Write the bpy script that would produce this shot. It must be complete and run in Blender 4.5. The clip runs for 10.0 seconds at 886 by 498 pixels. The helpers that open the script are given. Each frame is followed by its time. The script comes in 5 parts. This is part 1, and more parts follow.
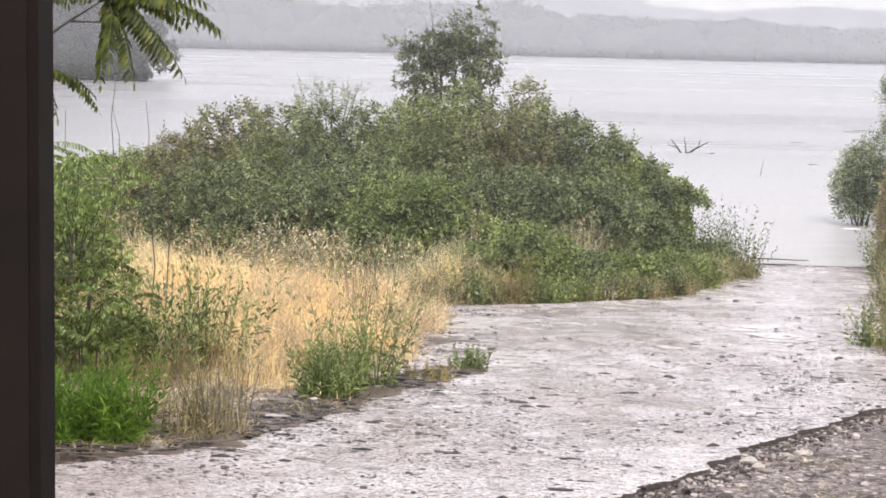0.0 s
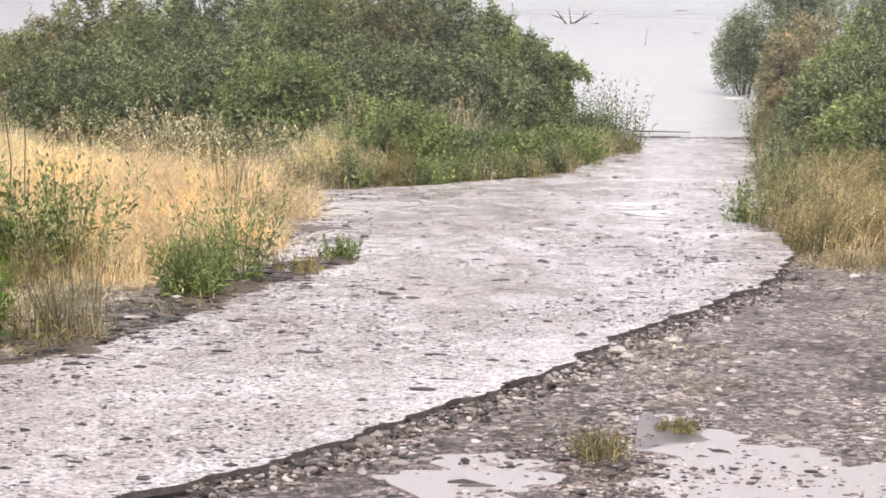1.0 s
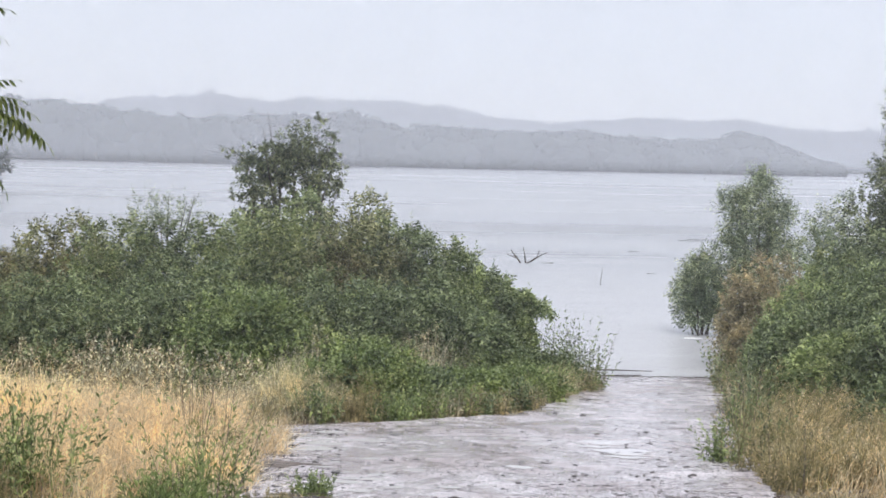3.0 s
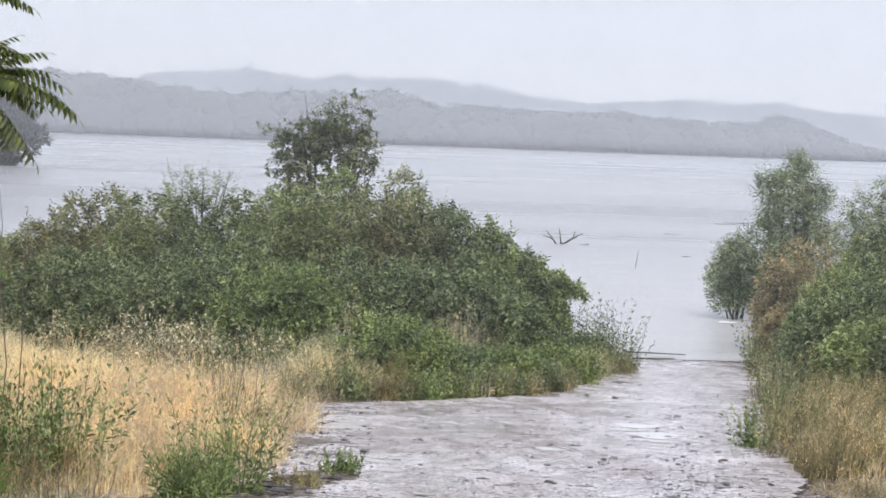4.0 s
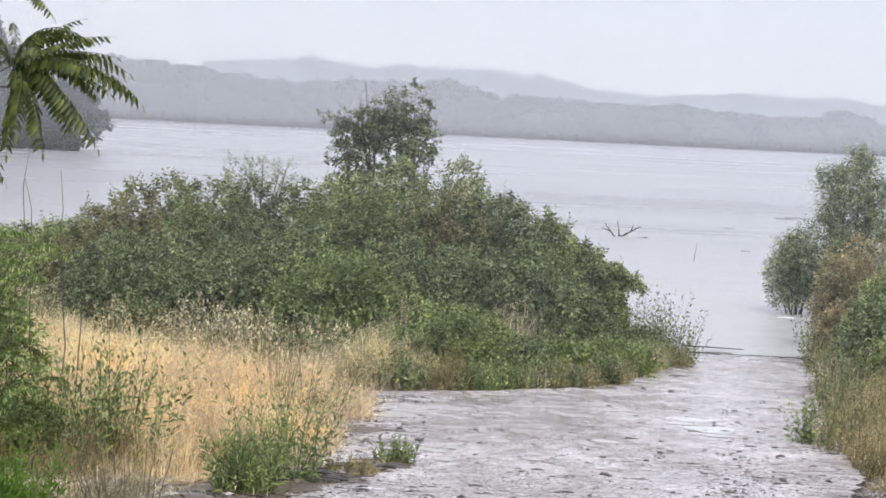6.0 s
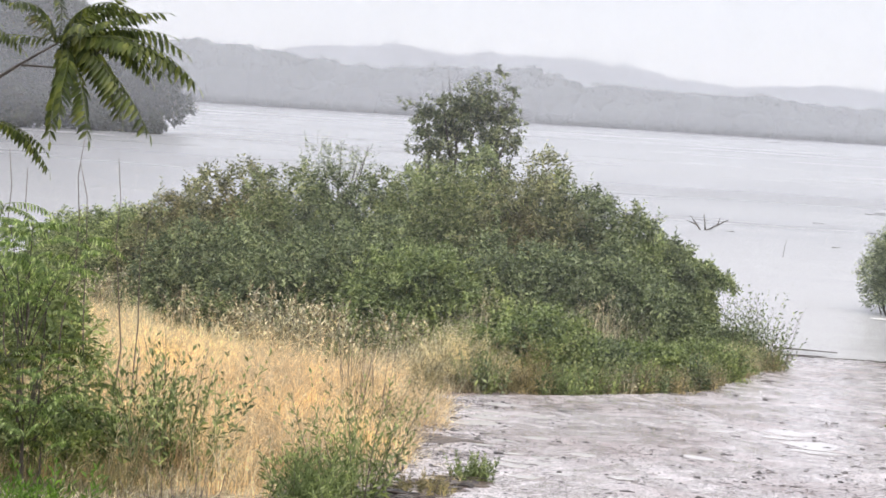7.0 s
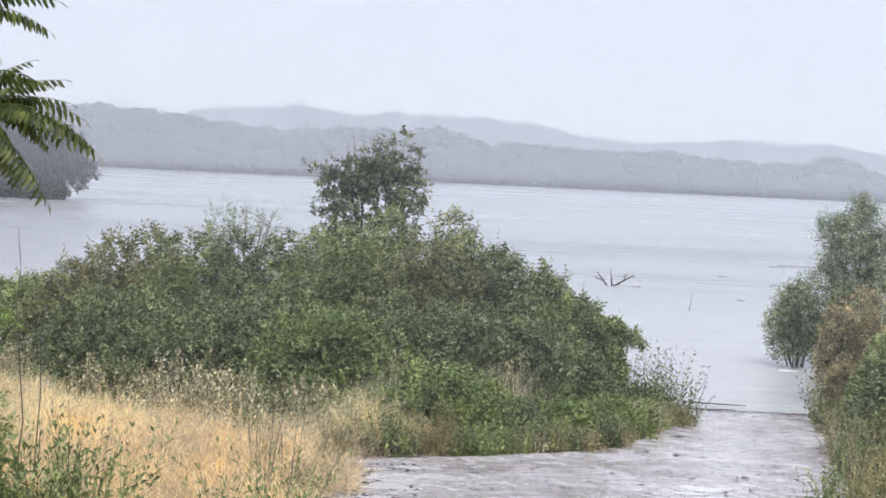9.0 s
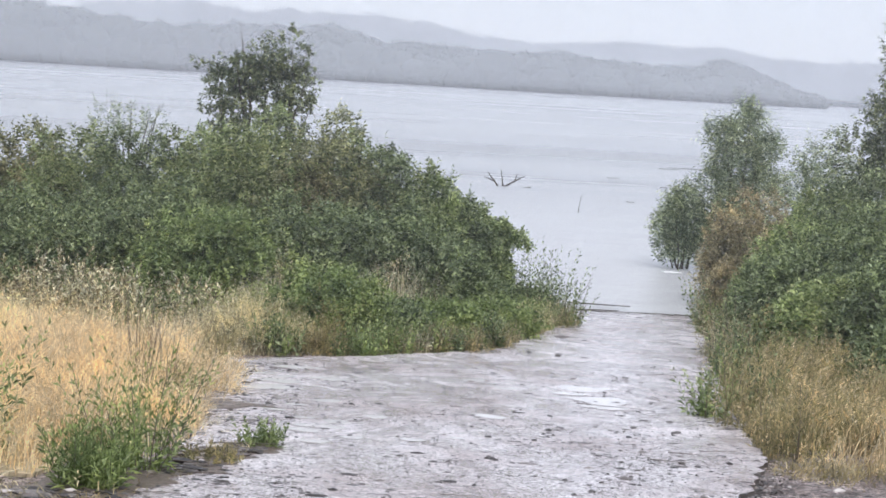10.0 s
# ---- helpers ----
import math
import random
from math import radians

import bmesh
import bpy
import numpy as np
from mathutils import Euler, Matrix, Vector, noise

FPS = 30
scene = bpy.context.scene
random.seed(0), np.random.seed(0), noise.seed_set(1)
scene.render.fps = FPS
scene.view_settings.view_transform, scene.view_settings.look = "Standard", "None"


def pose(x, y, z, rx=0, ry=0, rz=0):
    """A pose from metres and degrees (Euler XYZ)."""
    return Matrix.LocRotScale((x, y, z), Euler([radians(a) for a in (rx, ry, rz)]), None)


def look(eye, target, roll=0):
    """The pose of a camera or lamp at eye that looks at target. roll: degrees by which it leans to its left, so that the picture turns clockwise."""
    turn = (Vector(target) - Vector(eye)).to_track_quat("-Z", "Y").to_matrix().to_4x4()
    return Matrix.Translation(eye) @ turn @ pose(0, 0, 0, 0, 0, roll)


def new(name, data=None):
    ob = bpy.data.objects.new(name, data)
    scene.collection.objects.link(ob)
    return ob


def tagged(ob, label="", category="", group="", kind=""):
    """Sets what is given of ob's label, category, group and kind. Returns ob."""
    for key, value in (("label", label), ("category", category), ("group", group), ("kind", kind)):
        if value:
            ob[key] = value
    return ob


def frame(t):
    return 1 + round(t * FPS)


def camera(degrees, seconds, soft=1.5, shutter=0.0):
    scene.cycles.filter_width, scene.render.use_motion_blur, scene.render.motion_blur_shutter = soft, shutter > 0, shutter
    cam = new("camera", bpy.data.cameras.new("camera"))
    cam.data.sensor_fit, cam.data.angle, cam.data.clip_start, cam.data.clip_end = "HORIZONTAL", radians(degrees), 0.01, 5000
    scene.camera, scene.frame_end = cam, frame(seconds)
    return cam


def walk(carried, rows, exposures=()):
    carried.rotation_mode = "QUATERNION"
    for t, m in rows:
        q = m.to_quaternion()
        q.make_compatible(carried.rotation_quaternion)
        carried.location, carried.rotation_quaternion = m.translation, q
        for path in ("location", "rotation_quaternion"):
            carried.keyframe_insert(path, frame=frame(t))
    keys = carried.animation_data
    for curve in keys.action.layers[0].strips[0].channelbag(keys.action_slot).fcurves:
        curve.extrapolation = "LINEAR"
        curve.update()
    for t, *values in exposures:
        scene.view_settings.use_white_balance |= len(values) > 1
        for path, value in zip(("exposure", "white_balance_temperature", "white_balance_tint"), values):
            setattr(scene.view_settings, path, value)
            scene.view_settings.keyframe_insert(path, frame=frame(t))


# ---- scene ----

# ================= camera =================
cam = camera(28.8, 10.0, soft=1.7)
# seconds, eye x y z, heading (right positive), tilt, lean
PATH = [
    (0, 0.164, -1.766, 4.692, -6.649, -6.859, -1.279),
    (0.5, 0.249, -1.676, 4.757, -5.068, -9.972, -0.116),
    (1, 0.353, -1.374, 4.776, -3.003, -11.019, -0.379),
    (1.5, 0.268, -1.288, 4.826, -3.015, -9.875, -0.533),
    (2, 0.195, -1.22, 4.746, -1.185, -6.17, 0.202),
    (2.5, 0.096, -1.179, 4.711, 0.041, -2.606, 0.118),
    (3, 0.064, -1.104, 4.698, -1.366, -3.094, -1.206),
    (4.5, 0.115, -1.01, 4.7, -2.754, -3.88, -2.049),
    (5, 0.104, -0.999, 4.691, -3.086, -3.879, -2.188),
    (6.5, 0.073, -0.952, 4.683, -5.6, -4.518, -3.172),
    (7, -0.047, 0.243, 4.694, -7.105, -4.766, -3.57),
    (7.5, -0.121, 0.294, 4.727, -8.353, -3.697, -3.733),
    (8, -0.137, 0.308, 4.71, -8.163, -2.178, -3.378),
    (8.5, -0.129, 0.314, 4.732, -6.733, -2.271, -2.866),
    (9, -0.05, 0.342, 4.713, -4.155, -2.628, -2.613),
    (9.5, -0.02, 0.363, 4.72, -1.935, -3.283, -3.009),
    (10, 0.067, 0.394, 4.734, -0.446, -5.793, -3.387),
]


def stance(x, y, z, heading, tilt, lean):
    h, t = radians(heading), radians(tilt)
    way = Vector((math.sin(h) * math.cos(t), math.cos(h) * math.cos(t), math.sin(t)))
    return look(Vector((x, y, z)), Vector((x, y, z)) + way * 10, -lean)


EXPOSURES = [(0.0, 0.5, 7100, 13), (0.5, 0.51, 7250, 13.5), (1.5, 0.53, 7100, 13.5), (2.0, 0.58, 7050, 12), (2.5, 0.24, 6480, 10), (3.0, 0.23, 6490, 10), (6.6, 0.28, 6640, 10), (7.0, 0.41, 6880, 11), (7.5, 0.42, 6920, 11), (7.9, 0.28, 6520, 10), (10.0, 0.27, 6360, 9.5)]
walk(cam, [(t, stance(*r)) for t, *r in PATH], EXPOSURES)

# ================= light =================
SUN_EL, SUN_AZ = 58.0, 200.0
world = bpy.data.worlds.new("rainy_sky")
scene.world = world
world.use_nodes = True
wn, wl = world.node_tree.nodes, world.node_tree.links
wn.clear()
sky = wn.new("ShaderNodeTexSky")
sky.sky_type = "NISHITA"
sky.sun_disc = False
sky.sun_elevation, sky.sun_rotation = radians(SUN_EL), radians(SUN_AZ)
sky_bg = wn.new("ShaderNodeBackground")
sky_bg.inputs["Strength"].default_value = 0.05
wl.new(sky.outputs[0], sky_bg.inputs["Color"])
# overcast cloud: about three times brighter overhead than at the horizon
geo = wn.new("ShaderNodeNewGeometry")
sep = wn.new("ShaderNodeSeparateXYZ")
wl.new(geo.outputs["Normal"], sep.inputs[0])
grad = wn.new("ShaderNodeMapRange")
grad.inputs["From Min"].default_value, grad.inputs["From Max"].default_value = 0.0, 1.0
grad.inputs["To Min"].default_value, grad.inputs["To Max"].default_value = 0.66, 4.5
wl.new(sep.outputs["Z"], grad.inputs["Value"])
cloud_noise = wn.new("ShaderNodeTexNoise")
cloud_noise.inputs["Scale"].default_value = 1.6
cloud_noise.inputs["Detail"].default_value = 4
wl.new(geo.outputs["Normal"], cloud_noise.inputs["Vector"])
cloud_ramp = wn.new("ShaderNodeMapRange")
cloud_ramp.inputs["To Min"].default_value, cloud_ramp.inputs["To Max"].default_value = 0.94, 1.06
wl.new(cloud_noise.outputs["Fac"], cloud_ramp.inputs["Value"])
mul = wn.new("ShaderNodeMath")
mul.operation = "MULTIPLY"
wl.new(grad.outputs[0], mul.inputs[0])
wl.new(cloud_ramp.outputs[0], mul.inputs[1])
cloud_bg = wn.new("ShaderNodeBackground")
cloud_bg.inputs["Color"].default_value = (0.955, 0.97, 1.045, 1)
wl.new(mul.outputs[0], cloud_bg.inputs["Strength"])
add = wn.new("ShaderNodeAddShader")
wl.new(sky_bg.outputs[0], add.inputs[0])
wl.new(cloud_bg.outputs[0], add.inputs[1])
wout = wn.new("ShaderNodeOutputWorld")
wl.new(add.outputs[0], wout.inputs["Surface"])

sun_data = bpy.data.lights.new("sun", "SUN")
sun_data.energy, sun_data.angle, sun_data.color = 1.5, radians(40), (1.0, 0.97, 0.92)
sun = new("sun", sun_data)
sun.matrix_world = look((0, 0, 60), (-math.sin(radians(SUN_AZ)) * 30 * -1, 40, 0))


# ================= materials =================
def material(name):
    m = bpy.data.materials.new(name)
    m.use_nodes = True
    n, l = m.node_tree.nodes, m.node_tree.links
    b = n["Principled BSDF"]
    return m, n, l, b


def ramp(n, l, source, stops):
    r = n.new("ShaderNodeValToRGB")
    while len(r.color_ramp.elements) < len(stops):
        r.color_ramp.elements.new(0.5)
    for e, (p, c) in zip(r.color_ramp.elements, stops):
        e.position, e.color = p, (*c, 1) if len(c) == 3 else c
    l.new(source, r.inputs[0])
    return r.outputs["Color"]


def tex_noise(n, l, scale, detail=5, rough=0.6, coords=None, dist=0.0):
    t = n.new("ShaderNodeTexNoise")
    t.inputs["Scale"].default_value, t.inputs["Detail"].default_value = scale, detail
    t.inputs["Roughness"].default_value, t.inputs["Distortion"].default_value = rough, dist
    if coords is not None:
        l.new(coords, t.inputs["Vector"])
    return t.outputs["Fac"]


def mix_col(n, l, fac, a, b, mode="MIX"):
    m = n.new("ShaderNodeMix")
    m.data_type, m.blend_type = "RGBA", mode
    for sock, v in ((m.inputs[0], fac), (m.inputs[6], a), (m.inputs[7], b)):
        if isinstance(v, (int, float)):
            sock.default_value = v
        elif isinstance(v, tuple):
            sock.default_value = (*v, 1)
        else:
            l.new(v, sock)
    return m.outputs[2]


def bump(n, l, b, height, strength, distance):
    bp = n.new("ShaderNodeBump")
    bp.inputs["Strength"].default_value, bp.inputs["Distance"].default_value = strength, distance
    l.new(height, bp.inputs["Height"])
    l.new(bp.outputs[0], b.inputs["Normal"])


def leaf_material(name, dark, mid, light, rough=0.45, translucent=0.32, patch=0.9, glow=(1.25, 1.3, 0.7), low=(0.62, 0.68, 0.68)):
    """Wet foliage: colour by leaf and by larger patches, part of the light passes through."""
    m, n, l, b = material(name)
    g = n.new("ShaderNodeNewGeometry")
    c = n.new("ShaderNodeTexCoord")
    per_leaf = ramp(n, l, g.outputs["Random Per Island"], [(0.0, dark), (0.5, mid), (1.0, light)])
    broad = ramp(n, l, tex_noise(n, l, patch, 4, 0.6, c.outputs["Object"]), [(0.3, low), (0.5, (1.0, 1.0, 1.0)), (0.7, (1.4, 1.3, 1.12))])
    col = mix_col(n, l, 1.0, per_leaf, broad, "MULTIPLY")
    sprays = ramp(n, l, tex_noise(n, l, patch * 5.5, 4, 0.65, c.outputs["Object"], 0.6), [(0.36, (0.58, 0.62, 0.66)), (0.5, (1.0, 1.0, 1.0)), (0.62, (1.5, 1.46, 1.36))])
    col = mix_col(n, l, 1.0, col, sprays, "MULTIPLY")
    l.new(col, b.inputs["Base Color"])
    b.inputs["Roughness"].default_value = rough
    b.inputs["Specular IOR Level"].default_value = 0.4
    tr = n.new("ShaderNodeBsdfTranslucent")
    l.new(mix_col(n, l, 1.0, col, glow, "MULTIPLY"), tr.inputs["Color"])
    mx = n.new("ShaderNodeMixShader")
    mx.inputs[0].default_value = translucent
    l.new(b.outputs[0], mx.inputs[1])
    l.new(tr.outputs[0], mx.inputs[2])
    l.new(mx.outputs[0], n["Material Output"].inputs["Surface"])
    return m


OLIVE = leaf_material("olive_foliage", (0.085, 0.115, 0.045), (0.225, 0.285, 0.13), (0.55, 0.6, 0.35), 0.38, patch=0.5, low=(0.78, 0.7, 0.66))
BROWNED = leaf_material("browned_foliage", (0.085, 0.095, 0.05), (0.22, 0.235, 0.125), (0.5, 0.5, 0.31), 0.4, patch=0.6, low=(0.8, 0.66, 0.6))
DEEP = leaf_material("deep_foliage", (0.06, 0.085, 0.042), (0.155, 0.195, 0.1), (0.44, 0.5, 0.32), 0.38, patch=0.5, low=(0.72, 0.7, 0.7))
GREEN = leaf_material("fresh_foliage", (0.09, 0.125, 0.045), (0.21, 0.265, 0.11), (0.45, 0.51, 0.27), 0.38, patch=0.7)
DARK = leaf_material("dark_foliage", (0.045, 0.056, 0.034), (0.11, 0.13, 0.075), (0.26, 0.29, 0.18), patch=0.6)
BRIGHT = leaf_material("bright_foliage", (0.07, 0.14, 0.02), (0.12, 0.22, 0.035), (0.2, 0.32, 0.06))
WILLOW = leaf_material("willow_foliage", (0.075, 0.095, 0.06), (0.2, 0.24, 0.15), (0.55, 0.6, 0.45), 0.38)
RUST = leaf_material("rusty_foliage", (0.18, 0.15, 0.1), (0.36, 0.3, 0.205), (0.54, 0.47, 0.35))
SUMAC = leaf_material("sumac_foliage", (0.08, 0.125, 0.045), (0.19, 0.27, 0.09), (0.46, 0.54, 0.28), 0.28, 0.45)
SUMAC_DARK = leaf_material("dark_sumac_foliage", (0.035, 0.052, 0.015), (0.075, 0.1, 0.024), (0.16, 0.18, 0.05), 0.35, 0.35)
FLOODED = leaf_material("flooded_foliage", (0.02, 0.028, 0.018), (0.035, 0.045, 0.03), (0.06, 0.075, 0.05), 0.7, 0.2, 0.2)
STRAW = leaf_material("dry_grass", (0.5, 0.39, 0.25), (0.83, 0.7, 0.47), (0.95, 0.88, 0.7), 0.6, 0.5, 1.5, glow=(1.06, 1.02, 0.9), low=(0.68, 0.61, 0.55))
PALE_STRAW = leaf_material("pale_dry_grass", (0.58, 0.54, 0.33), (0.83, 0.785, 0.54), (0.95, 0.9, 0.72), 0.6, 0.5, 0.8, glow=(1.1, 1.03, 0.9), low=(0.68, 0.63, 0.6))
SEED = leaf_material("seed_stalks", (0.13, 0.105, 0.07), (0.4, 0.34, 0.24), (0.92, 0.86, 0.7), 0.55, 0.25)
GRASS = leaf_material("green_grass", (0.14, 0.14, 0.065), (0.31, 0.285, 0.145), (0.6, 0.51, 0.33), 0.5, 0.35, 0.9, glow=(1.1, 1.03, 0.9), low=(0.68, 0.63, 0.6))


def bark_material(name, dark, light):
    m, n, l, b = material(name)
    c = n.new("ShaderNodeTexCoord")
    f = tex_noise(n, l, 26, 6, 0.7, c.outputs["Object"], 0.6)
    l.new(ramp(n, l, f, [(0.3, dark), (0.7, light)]), b.inputs["Base Color"])
    b.inputs["Roughness"].default_value = 0.55
    bump(n, l, b, f, 0.6, 0.01)
    return m


BARK = bark_material("wet_bark", (0.03, 0.024, 0.018), (0.11, 0.09, 0.07))
DRIFT = bark_material("driftwood", (0.06, 0.045, 0.035), (0.2, 0.16, 0.13))


def ground_material():
    m, n, l, b = material("wet_soil")
    c = n.new("ShaderNodeTexCoord").outputs["Object"]
    f = tex_noise(n, l, 1.3, 9, 0.7, c, 0.8)
    g = tex_noise(n, l, 22, 8, 0.85, c)
    base = ramp(n, l, f, [(0.34, (0.1, 0.078, 0.068)), (0.47, (0.27, 0.23, 0.222)), (0.63, (0.52, 0.47, 0.47))])
    stones, depth = aggregate(n, l, c, 30, [(0.0, (0.05, 0.045, 0.045)), (0.3, (0.5, 0.47, 0.46)), (0.65, (1.05, 1.0, 1.0)), (1.0, (2.1, 2.05, 2.02))])
    fine, _ = aggregate(n, l, c, 62, [(0.0, (0.15, 0.14, 0.14)), (0.3, (0.7, 0.68, 0.67)), (1.0, (1.6, 1.57, 1.57))])
    col = mix_col(n, l, 0.9, base, stones, "MULTIPLY")
    col = mix_col(n, l, 0.9, col, fine, "MULTIPLY")
    col = mix_col(n, l, 1.0, col, ramp(n, l, g, [(0.38, (0.45, 0.43, 0.42)), (0.6, (1.5, 1.47, 1.47))]), "MULTIPLY")
    l.new(col, b.inputs["Base Color"])
    l.new(ramp(n, l, f, [(0.35, (0.5,) * 3), (0.62, (0.18,) * 3)]), b.inputs["Roughness"])
    bump(n, l, b, g, 0.9, 0.03)
    return m


def aggregate(n, l, coords, scale, stops):
    """Small stones in the surface, each with its own tone."""
    v = n.new("ShaderNodeTexVoronoi")
    v.inputs["Scale"].default_value = scale
    l.new(coords, v.inputs["Vector"])
    g = n.new("ShaderNodeSeparateColor")
    l.new(v.outputs["Color"], g.inputs[0])
    return ramp(n, l, g.outputs[0], stops), v.outputs["Distance"]


def stretched(n, l, coords, x, y):
    mp = n.new("ShaderNodeMapping")
    mp.inputs["Scale"].default_value = (x, y, 1.0)
    l.new(coords, mp.inputs["Vector"])
    return mp.outputs[0]


def road_material():
    m, n, l, b = material("wet_concrete")
    c = n.new("ShaderNodeTexCoord").outputs["Object"]
    wide = tex_noise(n, l, 0.7, 6, 0.62, stretched(n, l, c, 1.0, 0.6), 0.5)
    film = tex_noise(n, l, 1.5, 9, 0.72, stretched(n, l, c, 0.8, 0.7), 1.2)
    streak = tex_noise(n, l, 2.6, 9, 0.75, stretched(n, l, c, 0.9, 1.0), 1.2)
    grit = tex_noise(n, l, 30, 8, 0.9, c)
    base = ramp(n, l, wide, [(0.32, (0.44, 0.385, 0.38)), (0.48, (0.53, 0.49, 0.495)), (0.56, (0.6, 0.57, 0.58)), (0.7, (0.7, 0.655, 0.66))])
    stones, depth = aggregate(n, l, c, 50, [(0.0, (0.1, 0.095, 0.095)), (0.13, (0.4, 0.38, 0.38)), (0.22, (0.85, 0.83, 0.83)), (0.6, (1.05, 1.03, 1.03)), (1.0, (1.6, 1.58, 1.58))])
    col = mix_col(n, l, 0.85, base, stones, "MULTIPLY")
    col = mix_col(n, l, 1.0, col, ramp(n, l, grit, [(0.36, (0.5, 0.49, 0.49)), (0.47, (0.95, 0.95, 0.95)), (0.62, (1.3, 1.29, 1.29))]), "MULTIPLY")
    col = mix_col(n, l, 1.0, col, ramp(n, l, streak, [(0.34, (0.62, 0.59, 0.58)), (0.42, (0.93, 0.91, 0.91)), (0.52, (1.02, 1.02, 1.02)), (0.66, (1.18, 1.18, 1.19))]), "MULTIPLY")
    l.new(col, b.inputs["Base Color"])
    l.new(ramp(n, l, film, [(0.38, (0.5,) * 3), (0.48, (0.25,) * 3), (0.56, (0.08,) * 3)]), b.inputs["Roughness"])
    b.inputs["Specular IOR Level"].default_value = 0.85
    bump(n, l, b, grit, 0.45, 0.012)
    return m


def water_material():
    m, n, l, b = material("lake_water")
    c = n.new("ShaderNodeTexCoord").outputs["Object"]
    mp = n.new("ShaderNodeMapping")
    mp.inputs["Scale"].default_value = (0.5, 1.0, 1.0)
    l.new(c, mp.inputs["Vector"])
    fine = tex_noise(n, l, 7, 4, 0.7, c)
    swell = tex_noise(n, l, 0.45, 5, 0.6, mp.outputs[0], 0.3)
    slick = tex_noise(n, l, 0.05, 5, 0.6, stretched(n, l, c, 0.16, 1.0), 0.5)
    drift = tex_noise(n, l, 0.5, 5, 0.65, stretched(n, l, c, 0.12, 1.0), 0.6)
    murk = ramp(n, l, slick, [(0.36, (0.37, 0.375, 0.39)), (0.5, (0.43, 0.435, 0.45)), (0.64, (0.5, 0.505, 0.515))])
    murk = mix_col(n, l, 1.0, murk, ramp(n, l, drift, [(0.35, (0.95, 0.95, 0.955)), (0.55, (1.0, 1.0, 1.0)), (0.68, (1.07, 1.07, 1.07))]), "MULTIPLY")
    # colour turns paler towards the near shore
    sep_ = n.new("ShaderNodeSeparateXYZ")
    l.new(c, sep_.inputs[0])
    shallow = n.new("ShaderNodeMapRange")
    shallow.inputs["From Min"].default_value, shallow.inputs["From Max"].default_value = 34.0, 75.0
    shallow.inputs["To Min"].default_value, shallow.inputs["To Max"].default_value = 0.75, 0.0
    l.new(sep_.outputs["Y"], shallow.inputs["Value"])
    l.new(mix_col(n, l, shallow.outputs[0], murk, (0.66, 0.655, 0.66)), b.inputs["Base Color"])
    l.new(ramp(n, l, slick, [(0.35, (0.3,) * 3), (0.65, (0.15,) * 3)]), b.inputs["Roughness"])
    b.inputs["IOR"].default_value = 1.33
    s = n.new("ShaderNodeMath")
    s.operation = "MULTIPLY_ADD"
    l.new(fine, s.inputs[0])
    s.inputs[1].default_value = 0.35
    l.new(swell, s.inputs[2])
    bump(n, l, b, s.outputs[0], 0.8, 0.16)
    return m


def plain(name, col, rough=0.5, metal=0.0, var=0.25, scale=18.0, relief=0.004):
    m, n, l, b = material(name)
    c = n.new("ShaderNodeTexCoord").outputs["Object"]
    f = tex_noise(n, l, scale, 6, 0.65, c)
    lo, hi = tuple(v * (1 - var) for v in col), tuple(v * (1 + var) for v in col)
    l.new(ramp(n, l, f, [(0.3, lo), (0.7, hi)]), b.inputs["Base Color"])
    b.inputs["Roughness"].default_value, b.inputs["Metallic"].default_value = rough, metal
    bump(n, l, b, f, 0.4, relief)
    return m


def mist_material():
    """Rain mist: lets most light through, scatters the rest; thins out towards its foot and its head."""
    m, n, l, b = material("rain_mist")
    n.remove(b)
    c = n.new("ShaderNodeTexCoord").outputs["Object"]
    sp = n.new("ShaderNodeSeparateXYZ")
    l.new(c, sp.inputs[0])
    foot = n.new("ShaderNodeMapRange")
    foot.interpolation_type = "SMOOTHSTEP"
    foot.inputs["From Min"].default_value, foot.inputs["From Max"].default_value = 0.0, 5.0
    l.new(sp.outputs["Z"], foot.inputs["Value"])
    cloud = ramp(n, l, tex_noise(n, l, 0.035, 3, 0.5, c), [(0.2, (0.75,) * 3), (0.8, (1, 1, 1))])
    inf = n.new("ShaderNodeMath")
    inf.operation = "MULTIPLY"
    l.new(foot.outputs[0], inf.inputs[0])
    l.new(cloud, inf.inputs[1])
    dens = n.new("ShaderNodeMath")
    dens.operation = "MULTIPLY"
    l.new(inf.outputs[0], dens.inputs[0])
    oi = n.new("ShaderNodeObjectInfo")
    l.new(oi.outputs["Alpha"], dens.inputs[1])
    d, t, a = n.new("ShaderNodeBsdfDiffuse"), n.new("ShaderNodeBsdfTranslucent"), n.new("ShaderNodeMixShader")
    for s in (d, t):
        s.inputs["Color"].default_value = (0.93, 0.95, 1.0, 1)
    l.new(d.outputs[0], a.inputs[1])
    l.new(t.outputs[0], a.inputs[2])
    tr, mx = n.new("ShaderNodeBsdfTransparent"), n.new("ShaderNodeMixShader")
    l.new(dens.outputs[0], mx.inputs[0])
    l.new(tr.outputs[0], mx.inputs[1])
    l.new(a.outputs[0], mx.inputs[2])
    l.new(mx.outputs[0], n["Material Output"].inputs["Surface"])
    return m


